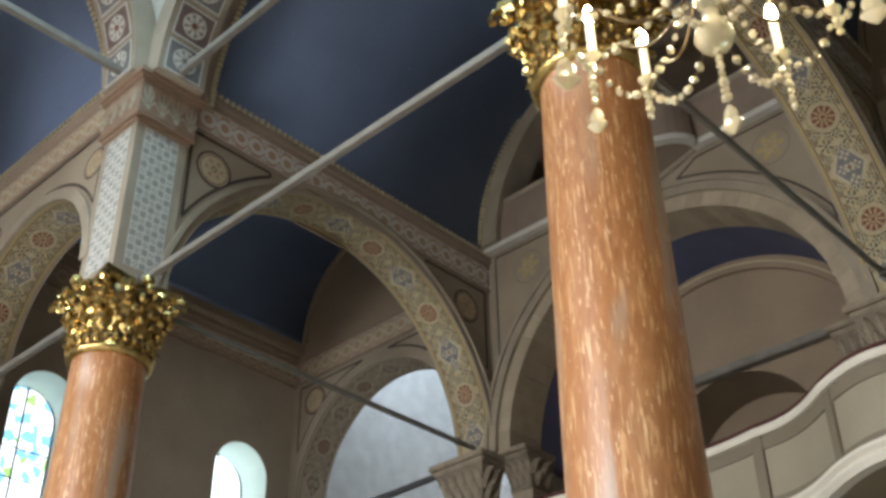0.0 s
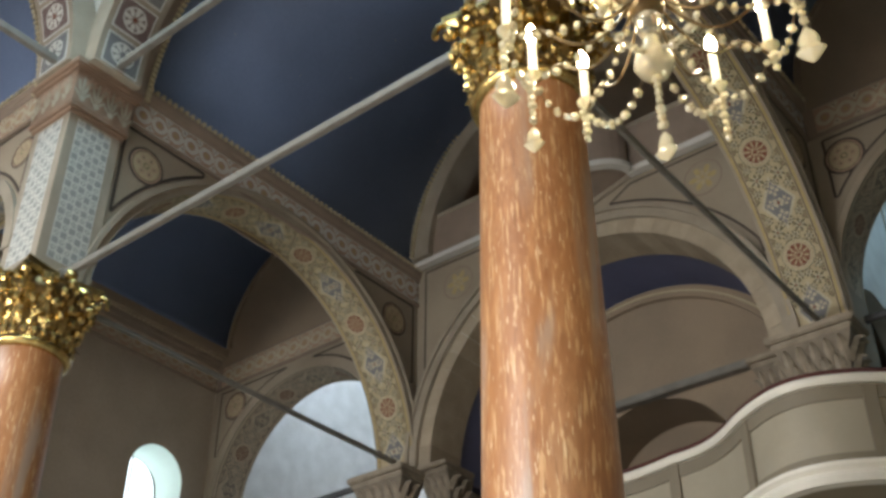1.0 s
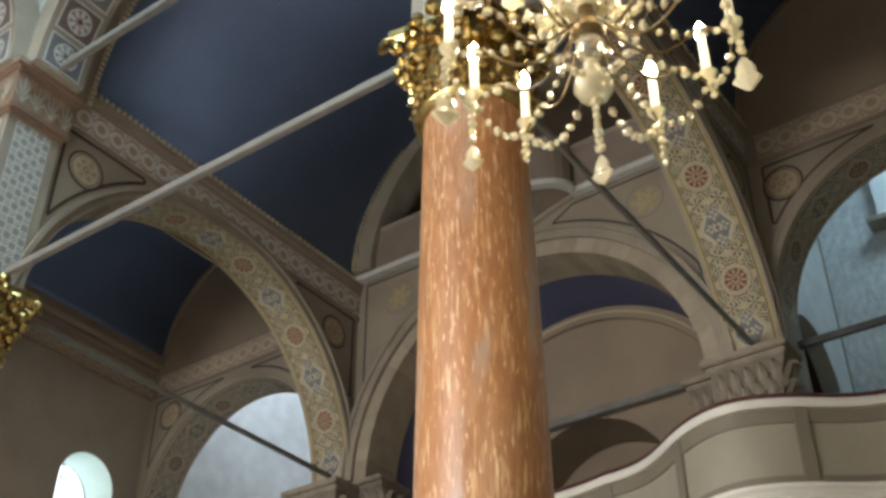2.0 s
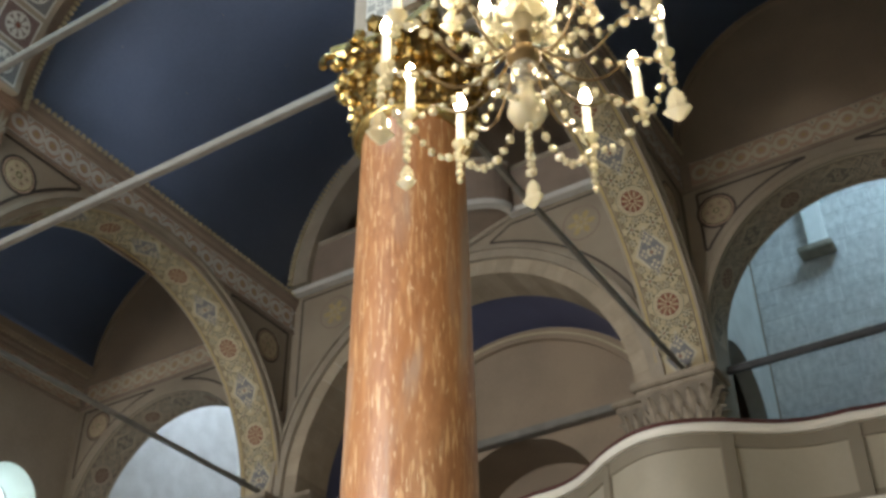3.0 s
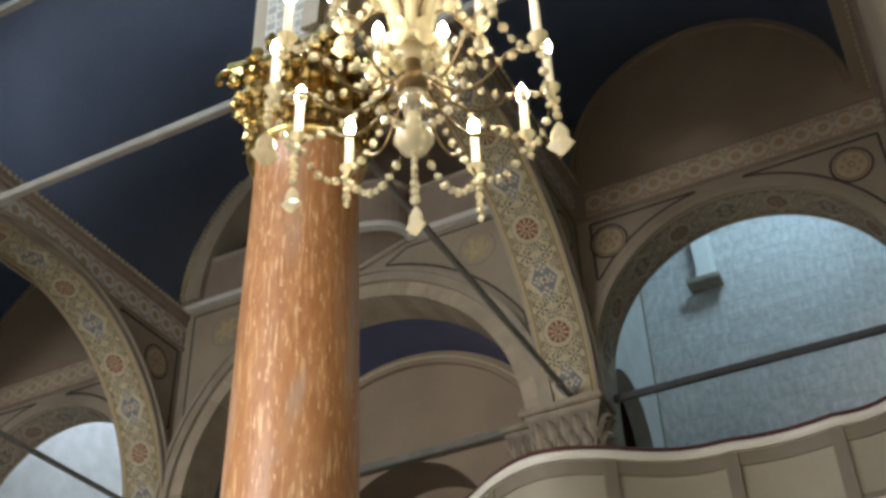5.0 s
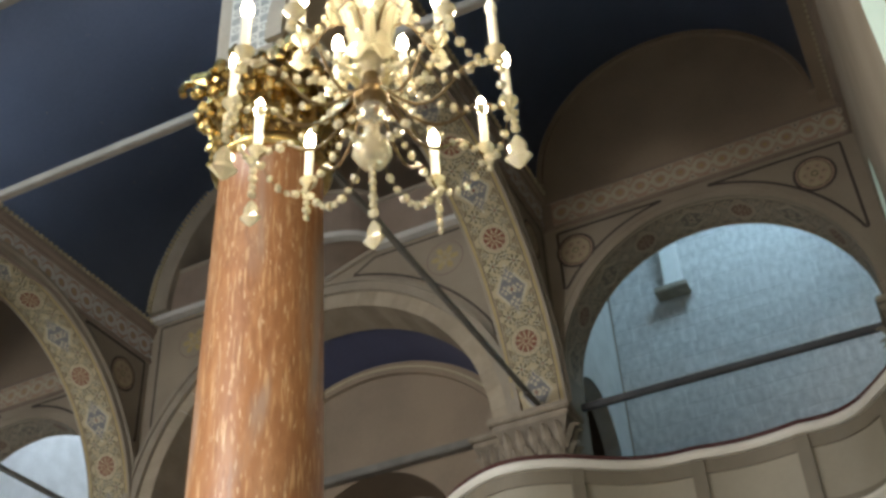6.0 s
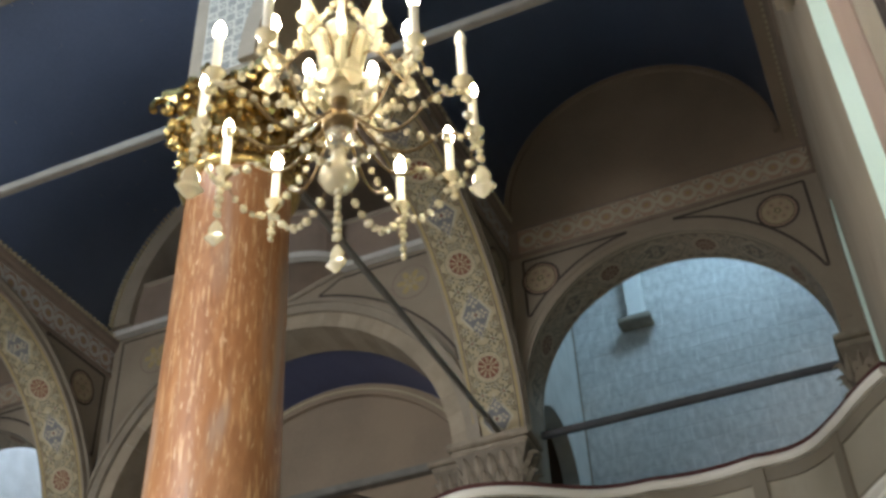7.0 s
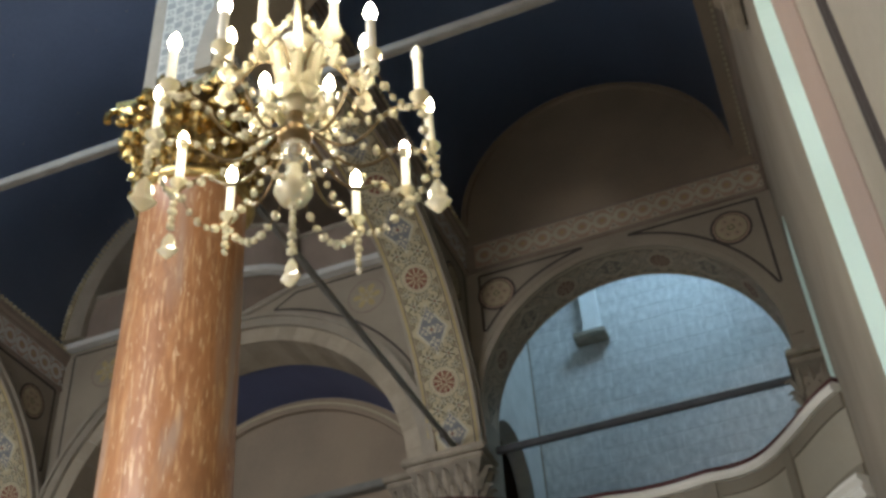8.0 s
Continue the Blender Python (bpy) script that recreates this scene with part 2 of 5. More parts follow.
def empty(name, place=(0, 0, 0), rz=0.0):
    ob = new(name)
    ob.matrix_world = pose(*place, 0, 0, rz)
    return ob


def box(bm, x0, x1, y0, y1, z0, z1, bevel=0.0):
    r = bmesh.ops.create_cube(bm, size=1, matrix=Matrix.LocRotScale(((x0 + x1) / 2, (y0 + y1) / 2, (z0 + z1) / 2), None, (x1 - x0, y1 - y0, z1 - z0)))
    if bevel:
        es = list({e for v in r["verts"] for e in v.link_edges})
        bmesh.ops.bevel(bm, geom=es, offset=bevel, segments=2, affect="EDGES")


def box_bm(*a, **k):
    bm = bmesh.new()
    box(bm, *a, **k)
    return bm


def lathe(bm, profile, n=24, centre=(0, 0), z=0.0):
    """Turns a profile of (radius, height) round the vertical."""
    rings = []
    for r, h in profile:
        rings.append([bm.verts.new((centre[0] + r * math.cos(2 * math.pi * i / n), centre[1] + r * math.sin(2 * math.pi * i / n), z + h)) for i in range(n)])
    for a, b in zip(rings, rings[1:]):
        for i in range(n):
            bm.faces.new((a[i], a[(i + 1) % n], b[(i + 1) % n], b[i]))
    bm.faces.new(rings[0][::-1])
    bm.faces.new(rings[-1])
    return bm


def columns_solid(cols, put, d0, d1, verts, faces):
    """A strip of wall, from (s, low, high) columns, between the depths d0 and d1."""
    base = len(verts)
    for s, lo, hi in cols:
        verts += [put(s, lo, d0), put(s, hi, d0), put(s, lo, d1), put(s, hi, d1)]
    for i in range(len(cols) - 1):
        a, b = base + 4 * i, base + 4 * i + 4
        faces += [(a, a + 1, b + 1, b), (a + 2, b + 2, b + 3, a + 3), (a, b, b + 2, a + 2), (a + 1, a + 3, b + 3, b + 1)]
    e = base + 4 * (len(cols) - 1)
    faces += [(base, base + 2, base + 3, base + 1), (e, e + 1, e + 3, e + 2)]


def arch_cols(s0, s1, sc, zc, r, ztop, n=40):
    """Columns for the wall over a round opening, down to its springing."""
    cols = [(s0, zc, ztop)] if sc - r > s0 + 1e-4 else []
    for i in range(n + 1):
        a = math.pi * (1 - i / n)
        cols.append((sc + r * math.cos(a), zc + r * math.sin(a), ztop))
    if sc + r < s1 - 1e-4:
        cols.append((s1, zc, ztop))
    return cols


def along_y(x0):
    return lambda s, z, d: (x0 + d, s, z)


def along_x(y0):
    return lambda s, z, d: (s, y0 + d, z)


def window_wall(s0, s1, z0, z1, wins, put, d0, d1, mat, name, label):
    """A wall with round-headed openings (centre, half width, sill, springing)."""
    v, f = [], []
    at = s0
    for c, h, sill, spring in wins:
        columns_solid([(at, z0, z1), (c - h, z0, z1)], put, d0, d1, v, f)
        columns_solid(arch_cols(c - h, c + h, c, spring, h, z1, 20), put, d0, d1, v, f)
        columns_solid([(c - h, z0, sill), (c + h, z0, sill)], put, d0, d1, v, f)
        at = c + h
    columns_solid([(at, z0, z1), (s1, z0, z1)], put, d0, d1, v, f)
    return tagged(part(name, mesh_of(name, v, f, mat)), label, "wall", kind="structure")


def arch_band(name, sc, zc, r0, r1, put, d0, d1, mat, parent=None, n=48, a0=0.0, a1=math.pi, label=""):
    """A round arch ring between two radii and two depths."""
    v, f = [], []
    for i in range(n + 1):
        a = a0 + (a1 - a0) * i / n
        for r, d in ((r0, d0), (r1, d0), (r1, d1), (r0, d1)):
            v.append(put(sc + r * math.cos(a), zc + r * math.sin(a), d))
    for i in range(n):
        for k in range(4):
            a, b = 4 * i + k, 4 * i + (k + 1) % 4
            f.append((a, b, b + 4, a + 4))
    f += [(3, 2, 1, 0), tuple(4 * n + k for k in range(4))]
    ob = part(name, mesh_of(name, v, f, mat), parent=parent, label=label)
    return ob


def sweep(name, path, section, mat, parent=None, label="", closed=False, smooth=False):
    """Sweeps a section of (out, up) along a plan path of (x, y, z); out is to the right of the way."""
    v, f = [], []
    n, k = len(path), len(section)
    for i, p in enumerate(path):
        a, b = path[max(i - 1, 0)], path[min(i + 1, n - 1)]
        if closed:
            a, b = path[(i - 1) % n], path[(i + 1) % n]
        dx, dy = b[0] - a[0], b[1] - a[1]
        L = math.hypot(dx, dy) or 1
        nx, ny = dy / L, -dx / L
        for o, u in section:
            v.append((p[0] + nx * o, p[1] + ny * o, p[2] + u))
    for i in range(n if closed else n - 1):
        for j in range(k):
            a, b = i * k + j, i * k + (j + 1) % k
            c, d = ((i + 1) % n) * k + j, ((i + 1) % n) * k + (j + 1) % k
            f.append((a, c, d, b))
    if not closed:
        f += [tuple(range(k)), tuple(reversed(range((n - 1) * k, n * k)))]
    bm = bmesh.new()
    me = mesh_of(name, v, f, mat)
    bm.from_mesh(me)
    bmesh.ops.recalc_face_normals(bm, faces=bm.faces)
    bm.to_mesh(me)
    bm.free()
    return part(name, me, parent=parent, label=label, smooth=smooth)


def tube(bm, pts, r, n=8):
    """A round bar through points."""
    rings = []
    for i, p in enumerate(pts):
        p = Vector(p)
        w = (Vector(pts[min(i + 1, len(pts) - 1)]) - Vector(pts[max(i - 1, 0)])).normalized()
        s = w.cross(Vector((0, 0, 1)) if abs(w.z) < 0.9 else Vector((1, 0, 0))).normalized()
        t = w.cross(s)
        rr = r[i] if isinstance(r, (list, tuple)) else r
        rings.append([bm.verts.new(p + (s * math.cos(2 * math.pi * k / n) + t * math.sin(2 * math.pi * k / n)) * rr) for k in range(n)])
    for a, b in zip(rings, rings[1:]):
        for k in range(n):
            bm.faces.new((a[k], a[(k + 1) % n], b[(k + 1) % n], b[k]))
    bm.faces.new(rings[0][::-1])
    bm.faces.new(rings[-1])


# ---- painted ornament: thin shapes laid on a surface ----
class Paint:
    """Collects flat shapes in (u, v) and lays them on a surface by place(u, v, height)."""

    def __init__(self, place, mats):
        self.place, self.mats, self.v, self.f, self.m = place, mats, [], [], []

    def poly(self, m, pts, h):
        b = len(self.v)
        self.v += [self.place(u, w, h) for u, w in pts]
        self.f.append(tuple(range(b, b + len(pts))))
        self.m.append(m)

    def disc(self, m, u, w, r, h, n=16):
        """A round shape in strips, so that it follows a curved surface."""
        k = max(3, n // 2)
        cs = [(-r * math.cos(math.pi * i / k), r * math.sin(math.pi * i / k)) for i in range(k + 1)]
        for (a, b), (c, d) in zip(cs, cs[1:]):
            pts = [(u + a, w - b), (u + c, w - d), (u + c, w + d), (u + a, w + b)]
            self.poly(m, pts[1:] if b < 1e-6 else (pts[:2] + pts[3:] if d < 1e-6 else pts), h)

    def ring(self, m, u, w, r0, r1, h, n=20):
        for i in range(n):
            a, b = 2 * math.pi * i / n, 2 * math.pi * (i + 1) / n
            self.poly(m, [(u + r * math.cos(t), w + r * math.sin(t)) for r, t in ((r0, a), (r1, a), (r1, b), (r0, b))], h)

    def petals(self, m, u, w, r0, r1, n, width, h, turn=0.0):
        for i in range(n):
            a = turn + 2 * math.pi * i / n
            c, s = math.cos(a), math.sin(a)
            shape = [(r0, 0), (r0 * 0.5 + r1 * 0.5, width), (r1 * 0.93, width * 0.75), (r1, 0), (r1 * 0.93, -width * 0.75), (r0 * 0.5 + r1 * 0.5, -width)]
            self.poly(m, [(u + x * c - y * s, w + x * s + y * c) for x, y in shape], h)

    def strip(self, m, u0, u1, w0, w1, h, n=1):
        for i in range(n):
            a, b = u0 + (u1 - u0) * i / n, u0 + (u1 - u0) * (i + 1) / n
            self.poly(m, [(a, w0), (b, w0), (b, w1), (a, w1)], h)

    def line(self, m, pts, width, h):
        for (u0, w0), (u1, w1) in zip(pts, pts[1:]):
            dx, dy = u1 - u0, w1 - w0
            L = math.hypot(dx, dy) or 1
            nx, ny = -dy / L * width / 2, dx / L * width / 2
            self.poly(m, [(u0 + nx, w0 + ny), (u1 + nx, w1 + ny), (u1 - nx, w1 - ny), (u0 - nx, w0 - ny)], h)

    def done(self, name, parent=None, label=""):
        return part(name, mesh_of(name, self.v, self.f, self.mats, self.m), parent=parent, label=label)


# ---- plan numbers ----
XA, XB, HALF = -5.0, 0.0, 0.28          # arcade planes and half their thickness
XW, XE = -8.36, 3.40                    # faces of the outer walls
YB, YS = 4.71, -10.0                    # north wall's face, south wall's face
BAY = 4.912                             # column spacing
ARC_C, ARC_Z, ARC_R = 2.456, 6.636, 2.214
COR0, COR1, SPRING = 8.85, 9.15, 9.30   # cornice band and vault springing
NAVE_C, NAVE_R = -2.5, 2.20
AIS_E, AIS_W, AIS_R, AIS_Z = 1.73, -6.73, 1.47, 9.43   # aisle vaults: axes, radius, springing
END_Z, END_R = 7.15, 1.45               # arches at the aisle ends
MATS = [CREAM, RED, GREEN, SLATE, OCHRE, GOLD_PAINT, WHITE_PAINT, DARK_LINE, PINK, CORNICE, SPANDREL, LUNETTE, MAROON, MUTED_PALE]
cCREAM, cRED, cGREEN, cSLATE, cOCHRE, cGOLD, cWHITE, cDARK, cPINK, cCORN, cSPAN, cLUN, cMAR, cPALE = range(14)
MATS_MUTED = [MUTED_PALE, MUTED_RED, MUTED_GREY, MUTED_GREY, MUTED, MUTED_PALE, MUTED_PALE, DARK_LINE, CORNICE, CORNICE, SPANDREL, LUNETTE, MAROON, MUTED_PALE]

# ---- ground and shell ----
bm = bmesh.new()
box(bm, -60, 60, -60, 60, -0.3, 0.0)
tagged(part("floor", bm, FLOOR), "worn grey stone church floor", "floor", kind="structure")

WINS = [(-3.4, 0.42, 5.9, 7.33), (-1.6, 0.42, 5.9, 7.33), (1.15, 0.42, 5.9, 7.33), (3.92, 0.42, 5.9, 7.33)]
WINS_E = [(-0.87, 0.42, 2.6, 5.45), (3.92, 0.42, 5.9, 7.33)]
window_wall(YS, YB + 0.6, 0, 11.4, WINS, along_y(XW - 0.6), 0, 0.6, WALL, "wall_west", "bare taupe plaster side wall with round-headed windows")
window_wall(YS, YB + 0.6, 0, 11.4, WINS_E, along_y(XE), 0, 0.6, SPANDREL, "wall_east", "bare tan plaster side wall with deep window reveals")


def side_window(name, x_in, x_glass, y, h, sill, spring, glass_mat):
    """A round-headed window: painted reveal lining, leaded frame and glass."""
    w = tagged(empty(name, (x_glass, y, sill)), "round-headed church window with coloured leaded glass in daylight", "window", "side wall windows", "structure")
    n = 18
    outline = [(-h, 0), (h, 0)] + [(h * math.cos(math.pi * i / n), spring - sill + h * math.sin(math.pi * i / n)) for i in range(n + 1)]
    outline = [(h, 0)] + outline[2:] + [(-h, 0)]
    d = x_in - x_glass
    v, f = [], []
    for s, z in outline:
        k = 0.985
        v += [(0.0, s * k, 0.004 + z * 0.995), (d, s * k, 0.004 + z * 0.995)]
    for i in range(len(outline) - 1):
        f.append((2 * i, 2 * i + 1, 2 * i + 3, 2 * i + 2))
    f.append((0, 1, 2 * len(outline) - 1, 2 * len(outline) - 2))
    part("reveal_lining", mesh_of("reveal_lining", v, f, REVEAL), parent=w, label="white-painted splayed reveal")
    pane = mesh_of("pane", [(0, s, z) for s, z in outline], [tuple(range(len(outline)))], glass_mat)
    part("pane", pane, parent=w).visible_shadow = False
    bm = bmesh.new()
    sgn = 1 if d > 0 else -1
    tube(bm, [(sgn * 0.02, s * 0.97, z + 0.01) for s, z in outline], 0.018, 6)
    tube(bm, [(sgn * 0.02, 0, 0), (sgn * 0.02, 0, spring - sill + h)], 0.014, 6)
    for k in range(1, int((spring - sill) / 0.36) + 1):
        z = k * 0.36
        tube(bm, [(sgn * 0.02, -h, z), (sgn * 0.02, h, z)], 0.008, 6)
    part("lead_frame", bm, IRON, w)
    part("window_sill", box_bm(min(0, d * 1.04), max(0, d * 1.04), -h, h, -0.03, 0.002), DARK_LINE, w)
    return w


for wy, wh, sill, spring in WINS:
    side_window("window_west", XW, XW - 0.55, wy, wh, sill, spring, STAINED if wy < 2 else SKY_GLASS)
for wy, wh, sill, spring in WINS_E:
    side_window("window_east", XE, XE + 0.5, wy, wh, sill, spring, SHADE_GLASS)

# unseen south end, behind the camera: added plain wall, one large and two small openings
v, f = [], []
for c, h, sill, spring, s0, s1 in ((-6.8, 0.9, 3.0, 6.5, XW - 0.6, -5.0), (-2.5, 1.7, 2.5, 8.0, -5.0, 0.0), (1.75, 0.9, 3.0, 6.5, 0.0, XE + 0.6)):
    columns_solid([(s0, 0, 12.5), (c - h, 0, 12.5)], along_x(YS), -0.5, 0, v, f)
    columns_solid(arch_cols(c - h, c + h, c, spring, h, 12.5, 20), along_x(YS), -0.5, 0, v, f)
    columns_solid([(c - h, 0, sill), (c + h, 0, sill)], along_x(YS), -0.5, 0, v, f)
    columns_solid([(c + h, 0, 12.5), (s1, 0, 12.5)], along_x(YS), -0.5, 0, v, f)
tagged(part("wall_south", mesh_of("wall_south", v, f, WALL)), "added plain taupe plaster end wall, its tall openings placed for fill light", "wall", kind="structure")


# ---- arcades ----
def arch_place(x0, yc, zc, r):
    return lambda u, w, h: (x0 + w, yc + (r - h) * math.cos(u / r), zc + (r - h) * math.sin(u / r))


def rosette(p, u, w, k=1.0):
    """Red wheel with pale spokes in a tan ring edged with olive."""
    p.disc(cGREEN, u, w, 0.158 * k, 0.003, 24)
    p.disc(cCREAM, u, w, 0.150 * k, 0.004, 24)
    p.ring(cOCHRE, u, w, 0.118 * k, 0.142 * k, 0.006, 24)
    p.disc(cRED, u, w, 0.110 * k, 0.006, 20)
    p.petals(cOCHRE, u, w, 0.022 * k, 0.108 * k, 10, 0.010 * k, 0.008)
    p.disc(cOCHRE, u, w, 0.034 * k, 0.009, 10)
    p.disc(cRED, u, w, 0.022 * k, 0.011, 10)


def lozenge(p, u, w, a=0.25, b=0.165, k=1.0):
    a, b = a * k, b * k
    for m, q, h in ((cCREAM, 1.0, 0.003), (cSLATE, 0.84, 0.005)):
        for i in range(-4, 4):
            t0, t1 = i / 4, (i + 1) / 4
            w0, w1 = b * q * (1 - abs(t0)), b * q * (1 - abs(t1))
            p.poly(m, [(u + a * q * t0, w - w0), (u + a * q * t1, w - w1), (u + a * q * t1, w + w1), (u + a * q * t0, w + w0)], h)
    for du in (0.45, -0.45, 0.0):
        p.petals(cCREAM, u + du * a, w, 0.008, 0.05 * k, 4, 0.017 * k, 0.008, math.pi / 4 * (du == 0))
    for dw in (0.42, -0.42):
        p.petals(cCREAM, u, w + dw * b, 0.008, 0.045 * k, 4, 0.015 * k, 0.008)
    p.disc(cRED, u, w, 0.016 * k, 0.011, 8)


def leafage(p, u, k=1.0, half=0.2):
    """Blossoms among olive leaves between the large figures."""
    f = half / 0.2
    for sgn in (-1, 1):
        for du, dw, r in ((0.0, 0.105, 0.052), (0.125, 0.148, 0.036), (-0.125, 0.148, 0.036), (0.07, 0.038, 0.034), (-0.07, 0.038, 0.034)):
            p.petals(cGREEN, u + du * k, sgn * dw * f, 0.006, r * k * 1.32, 6, 0.013 * k, 0.0035, du * 9 + sgn)
            p.petals(cCREAM, u + du * k, sgn * dw * f, 0.008, r * k * 0.92, 6, 0.010 * k, 0.0055, du * 9 + sgn + 0.52)
            p.disc(cRED if r > 0.05 else cGREEN, u + du * k, sgn * dw * f, 0.011 * k, 0.008, 8)
        for du in (-0.19, -0.062, 0.062, 0.19):
            p.poly(cGREEN, [(u + (du - 0.038) * k, sgn * 0.192 * f), (u + (du + 0.038) * k, sgn * 0.192 * f), (u + du * k, sgn * 0.145 * f)], 0.0045)
            p.disc(cPINK, u + du * k, sgn * 0.176 * f, 0.010 * k, 0.0065, 8)


def intrados(name, x0, yc, zc, r, parent, first=22.1, step=26.9, n=6, half=0.205, axis="y", mats=None):
    mats = mats or MATS
    place = arch_place(x0, yc, zc, r)
    if axis == "x":
        place = lambda u, w, h: (yc + (r - h) * math.cos(u / r), x0 + w, zc + (r - h) * math.sin(u / r))
    p = Paint(place, mats)
    L = math.pi * r
    p.strip(cOCHRE, 0.02, L - 0.02, -half, half, 0.002, 60)
    for s in (-1, 1):
        p.strip(cDARK, 0.02, L - 0.02, s * (half + 0.004), s * (half + 0.012), 0.003, 60)
        p.strip(cGOLD, 0.02, L - 0.02, s * (half + 0.016), s * (half + 0.045), 0.003, 60)
    k = half / 0.205
    for i in range(-1, n + 1):
        u = radians(first + step * i) * r
        if 0.1 < u < L - 0.1:
            q = Paint(place, mats)
            rosette(q, u, 0, k)
            q.done("rosette", parent)
        um = radians(first + step * (i + 0.5)) * r
        if 0.2 < um < L - 0.2:
            q = Paint(place, mats)
            lozenge(q, um, 0, 0.26, 0.165, k)
            q.done("lozenge", parent)
        for part_way in (0.25, 0.75):
            uq = radians(first + step * (i + part_way)) * r
            if 0.1 < uq < L - 0.1:
                q = Paint(place, mats)
                leafage(q, uq, 1.0, half)
                q.done("leaf_scroll", parent)
    tagged(p.done(name, parent, "painted ochre soffit band with green scrollwork"), kind="stuff")


def medallion(p, u, w, r=0.18):
    """Ochre roundel with six blossoms in a dark ring."""
    p.disc(cDARK, u, w, r * 1.16, 0.003, 28)
    p.disc(cPINK, u, w, r * 1.02, 0.005, 28)
    p.ring(cGREEN, u, w, r * 0.86, r * 0.92, 0.007, 28)
    p.disc(cOCHRE, u, w, r * 0.84, 0.0065, 24)
    for i in range(6):
        a = math.pi / 3 * i
        p.petals(cPINK, u + r * 0.50 * math.cos(a), w + r * 0.50 * math.sin(a), r * 0.04, r * 0.22, 5, r * 0.07, 0.009, a)
        p.disc(cGREEN, u + r * 0.50 * math.cos(a), w + r * 0.50 * math.sin(a), r * 0.06, 0.011, 8)
    p.ring(cGREEN, u, w, r * 0.13, r * 0.20, 0.009, 12)


def spandrel(p, s_edge, s_c, zc, r_line, z_top, sgn, width=0.032):
    """Dark outline of the triangular field between an upright, the cornice and the arch."""
    pts = []
    for i in range(25):
        a = radians(8 + 80 * i / 24)
        s, z = s_c + sgn * r_line * math.cos(a), zc + r_line * math.sin(a)
        if (s_edge - s) * sgn > 0.0 and z < z_top:
            pts.append((s, z))
    if len(pts) < 3:
        return
    pts = [(s_edge, pts[0][1])] + pts if abs(s_edge - pts[0][0]) < 0.12 else pts
    tip = (pts[-1][0], z_top)
    if z_top > zc + r_line:
        p.line(cDARK, pts, width, 0.004)
        pts, tip = pts[:1], (s_c, z_top)
    p.line(cDARK, pts + [tip, (s_edge, z_top), (s_edge, pts[0][1]), pts[0]] if len(pts) > 1 else [pts[0], (s_edge, pts[0][1]), (s_edge, z_top), tip], width, 0.004)


def guilloche(p, u0, u1, w0, w1, pitch=0.20, pale=cCREAM, parent=None):
    """Cornice band: a row of linked rings on a lattice between two fillets."""
    wc, r = (w0 + w1) / 2, (w1 - w0) * 0.33
    p.strip(cPINK, u0, u1, w0 + 0.014, w1 - 0.014, 0.002, 1)
    p.strip(pale, u0, u1, w0 + 0.004, w0 + 0.014, 0.003, 1)
    p.strip(pale, u0, u1, w1 - 0.014, w1 - 0.004, 0.003, 1)
    n = int((u1 - u0) / pitch)
    step = (u1 - u0) / n
    for i in range(n):
        u = u0 + step * (i + 0.5)
        q = Paint(p.place, p.mats) if parent else p
        q.ring(pale, u, wc, r * 0.52, r, 0.005, 14)
        q.disc(cGOLD, u, wc, r * 0.24, 0.005, 8)
        for sg in (-1, 1):
            we = wc + sg * (w1 - w0) * 0.43
            q.poly(pale, [(u + step * 0.24, we), (u + step * 0.5, wc + sg * r * 0.50), (u + step * 0.76, we)], 0.004)
            q.disc(cMAR, u + step * 0.5, wc + sg * (w1 - w0) * 0.34, 0.013, 0.007, 8)
        q.poly(pale, [(u + step * 0.40, wc), (u + step * 0.5, wc - r * 0.30), (u + step * 0.60, wc), (u + step * 0.5, wc + r * 0.30)], 0.004)
        if parent:
            q.done("frieze_ring", parent)


def cornice(name, path, band_place=None, u=None, label="painted cornice with linked rings and a gilt dentil edge", slim=False):
    """Mouldings along a path (at the wall's face, z = 0) with a dentil row."""
    root = tagged(empty(name), label, "cornice", "cornices", "structure")
    sec = [(0.0, COR0 - 0.045), (0.03, COR0 - 0.045), (0.035, COR0 - 0.02), (0.012, COR0), (0.012, COR1), (0.028, COR1 + 0.01), (0.034, COR1 + 0.05), (0.055, COR1 + 0.07), (0.06, COR1 + 0.11), (0.06, SPRING), (0.0, SPRING)]
    if slim:
        sec = sec[:5] + [(0.022, COR1 + 0.008), (0.022, COR1 + 0.03), (0.0, COR1 + 0.035)]
    sweep("moulding", path, sec, CORNICE, root)
    if slim:
        return root
    bmd = bmesh.new()
    for (x0, y0, _), (x1, y1, _) in zip(path, path[1:]):
        L = math.hypot(x1 - x0, y1 - y0)
        ux, uy = (x1 - x0) / L, (y1 - y0) / L
        nx, ny = uy, -ux
        n = max(1, int(L / 0.075))
        for i in range(n):
            s = (i + 0.5) * L / n
            cx, cy = x0 + ux * s + nx * 0.055, y0 + uy * s + ny * 0.055
            m = Matrix(((ux, nx, 0, cx), (uy, ny, 0, cy), (0, 0, 1, SPRING + 0.012), (0, 0, 0, 1)))
            bmesh.ops.create_cube(bmd, size=1, matrix=m @ Matrix.Diagonal((0.036, 0.05, 0.045, 1)))
    tagged(part("dentils", bmd, DENTIL, root), kind="stuff")
    return root


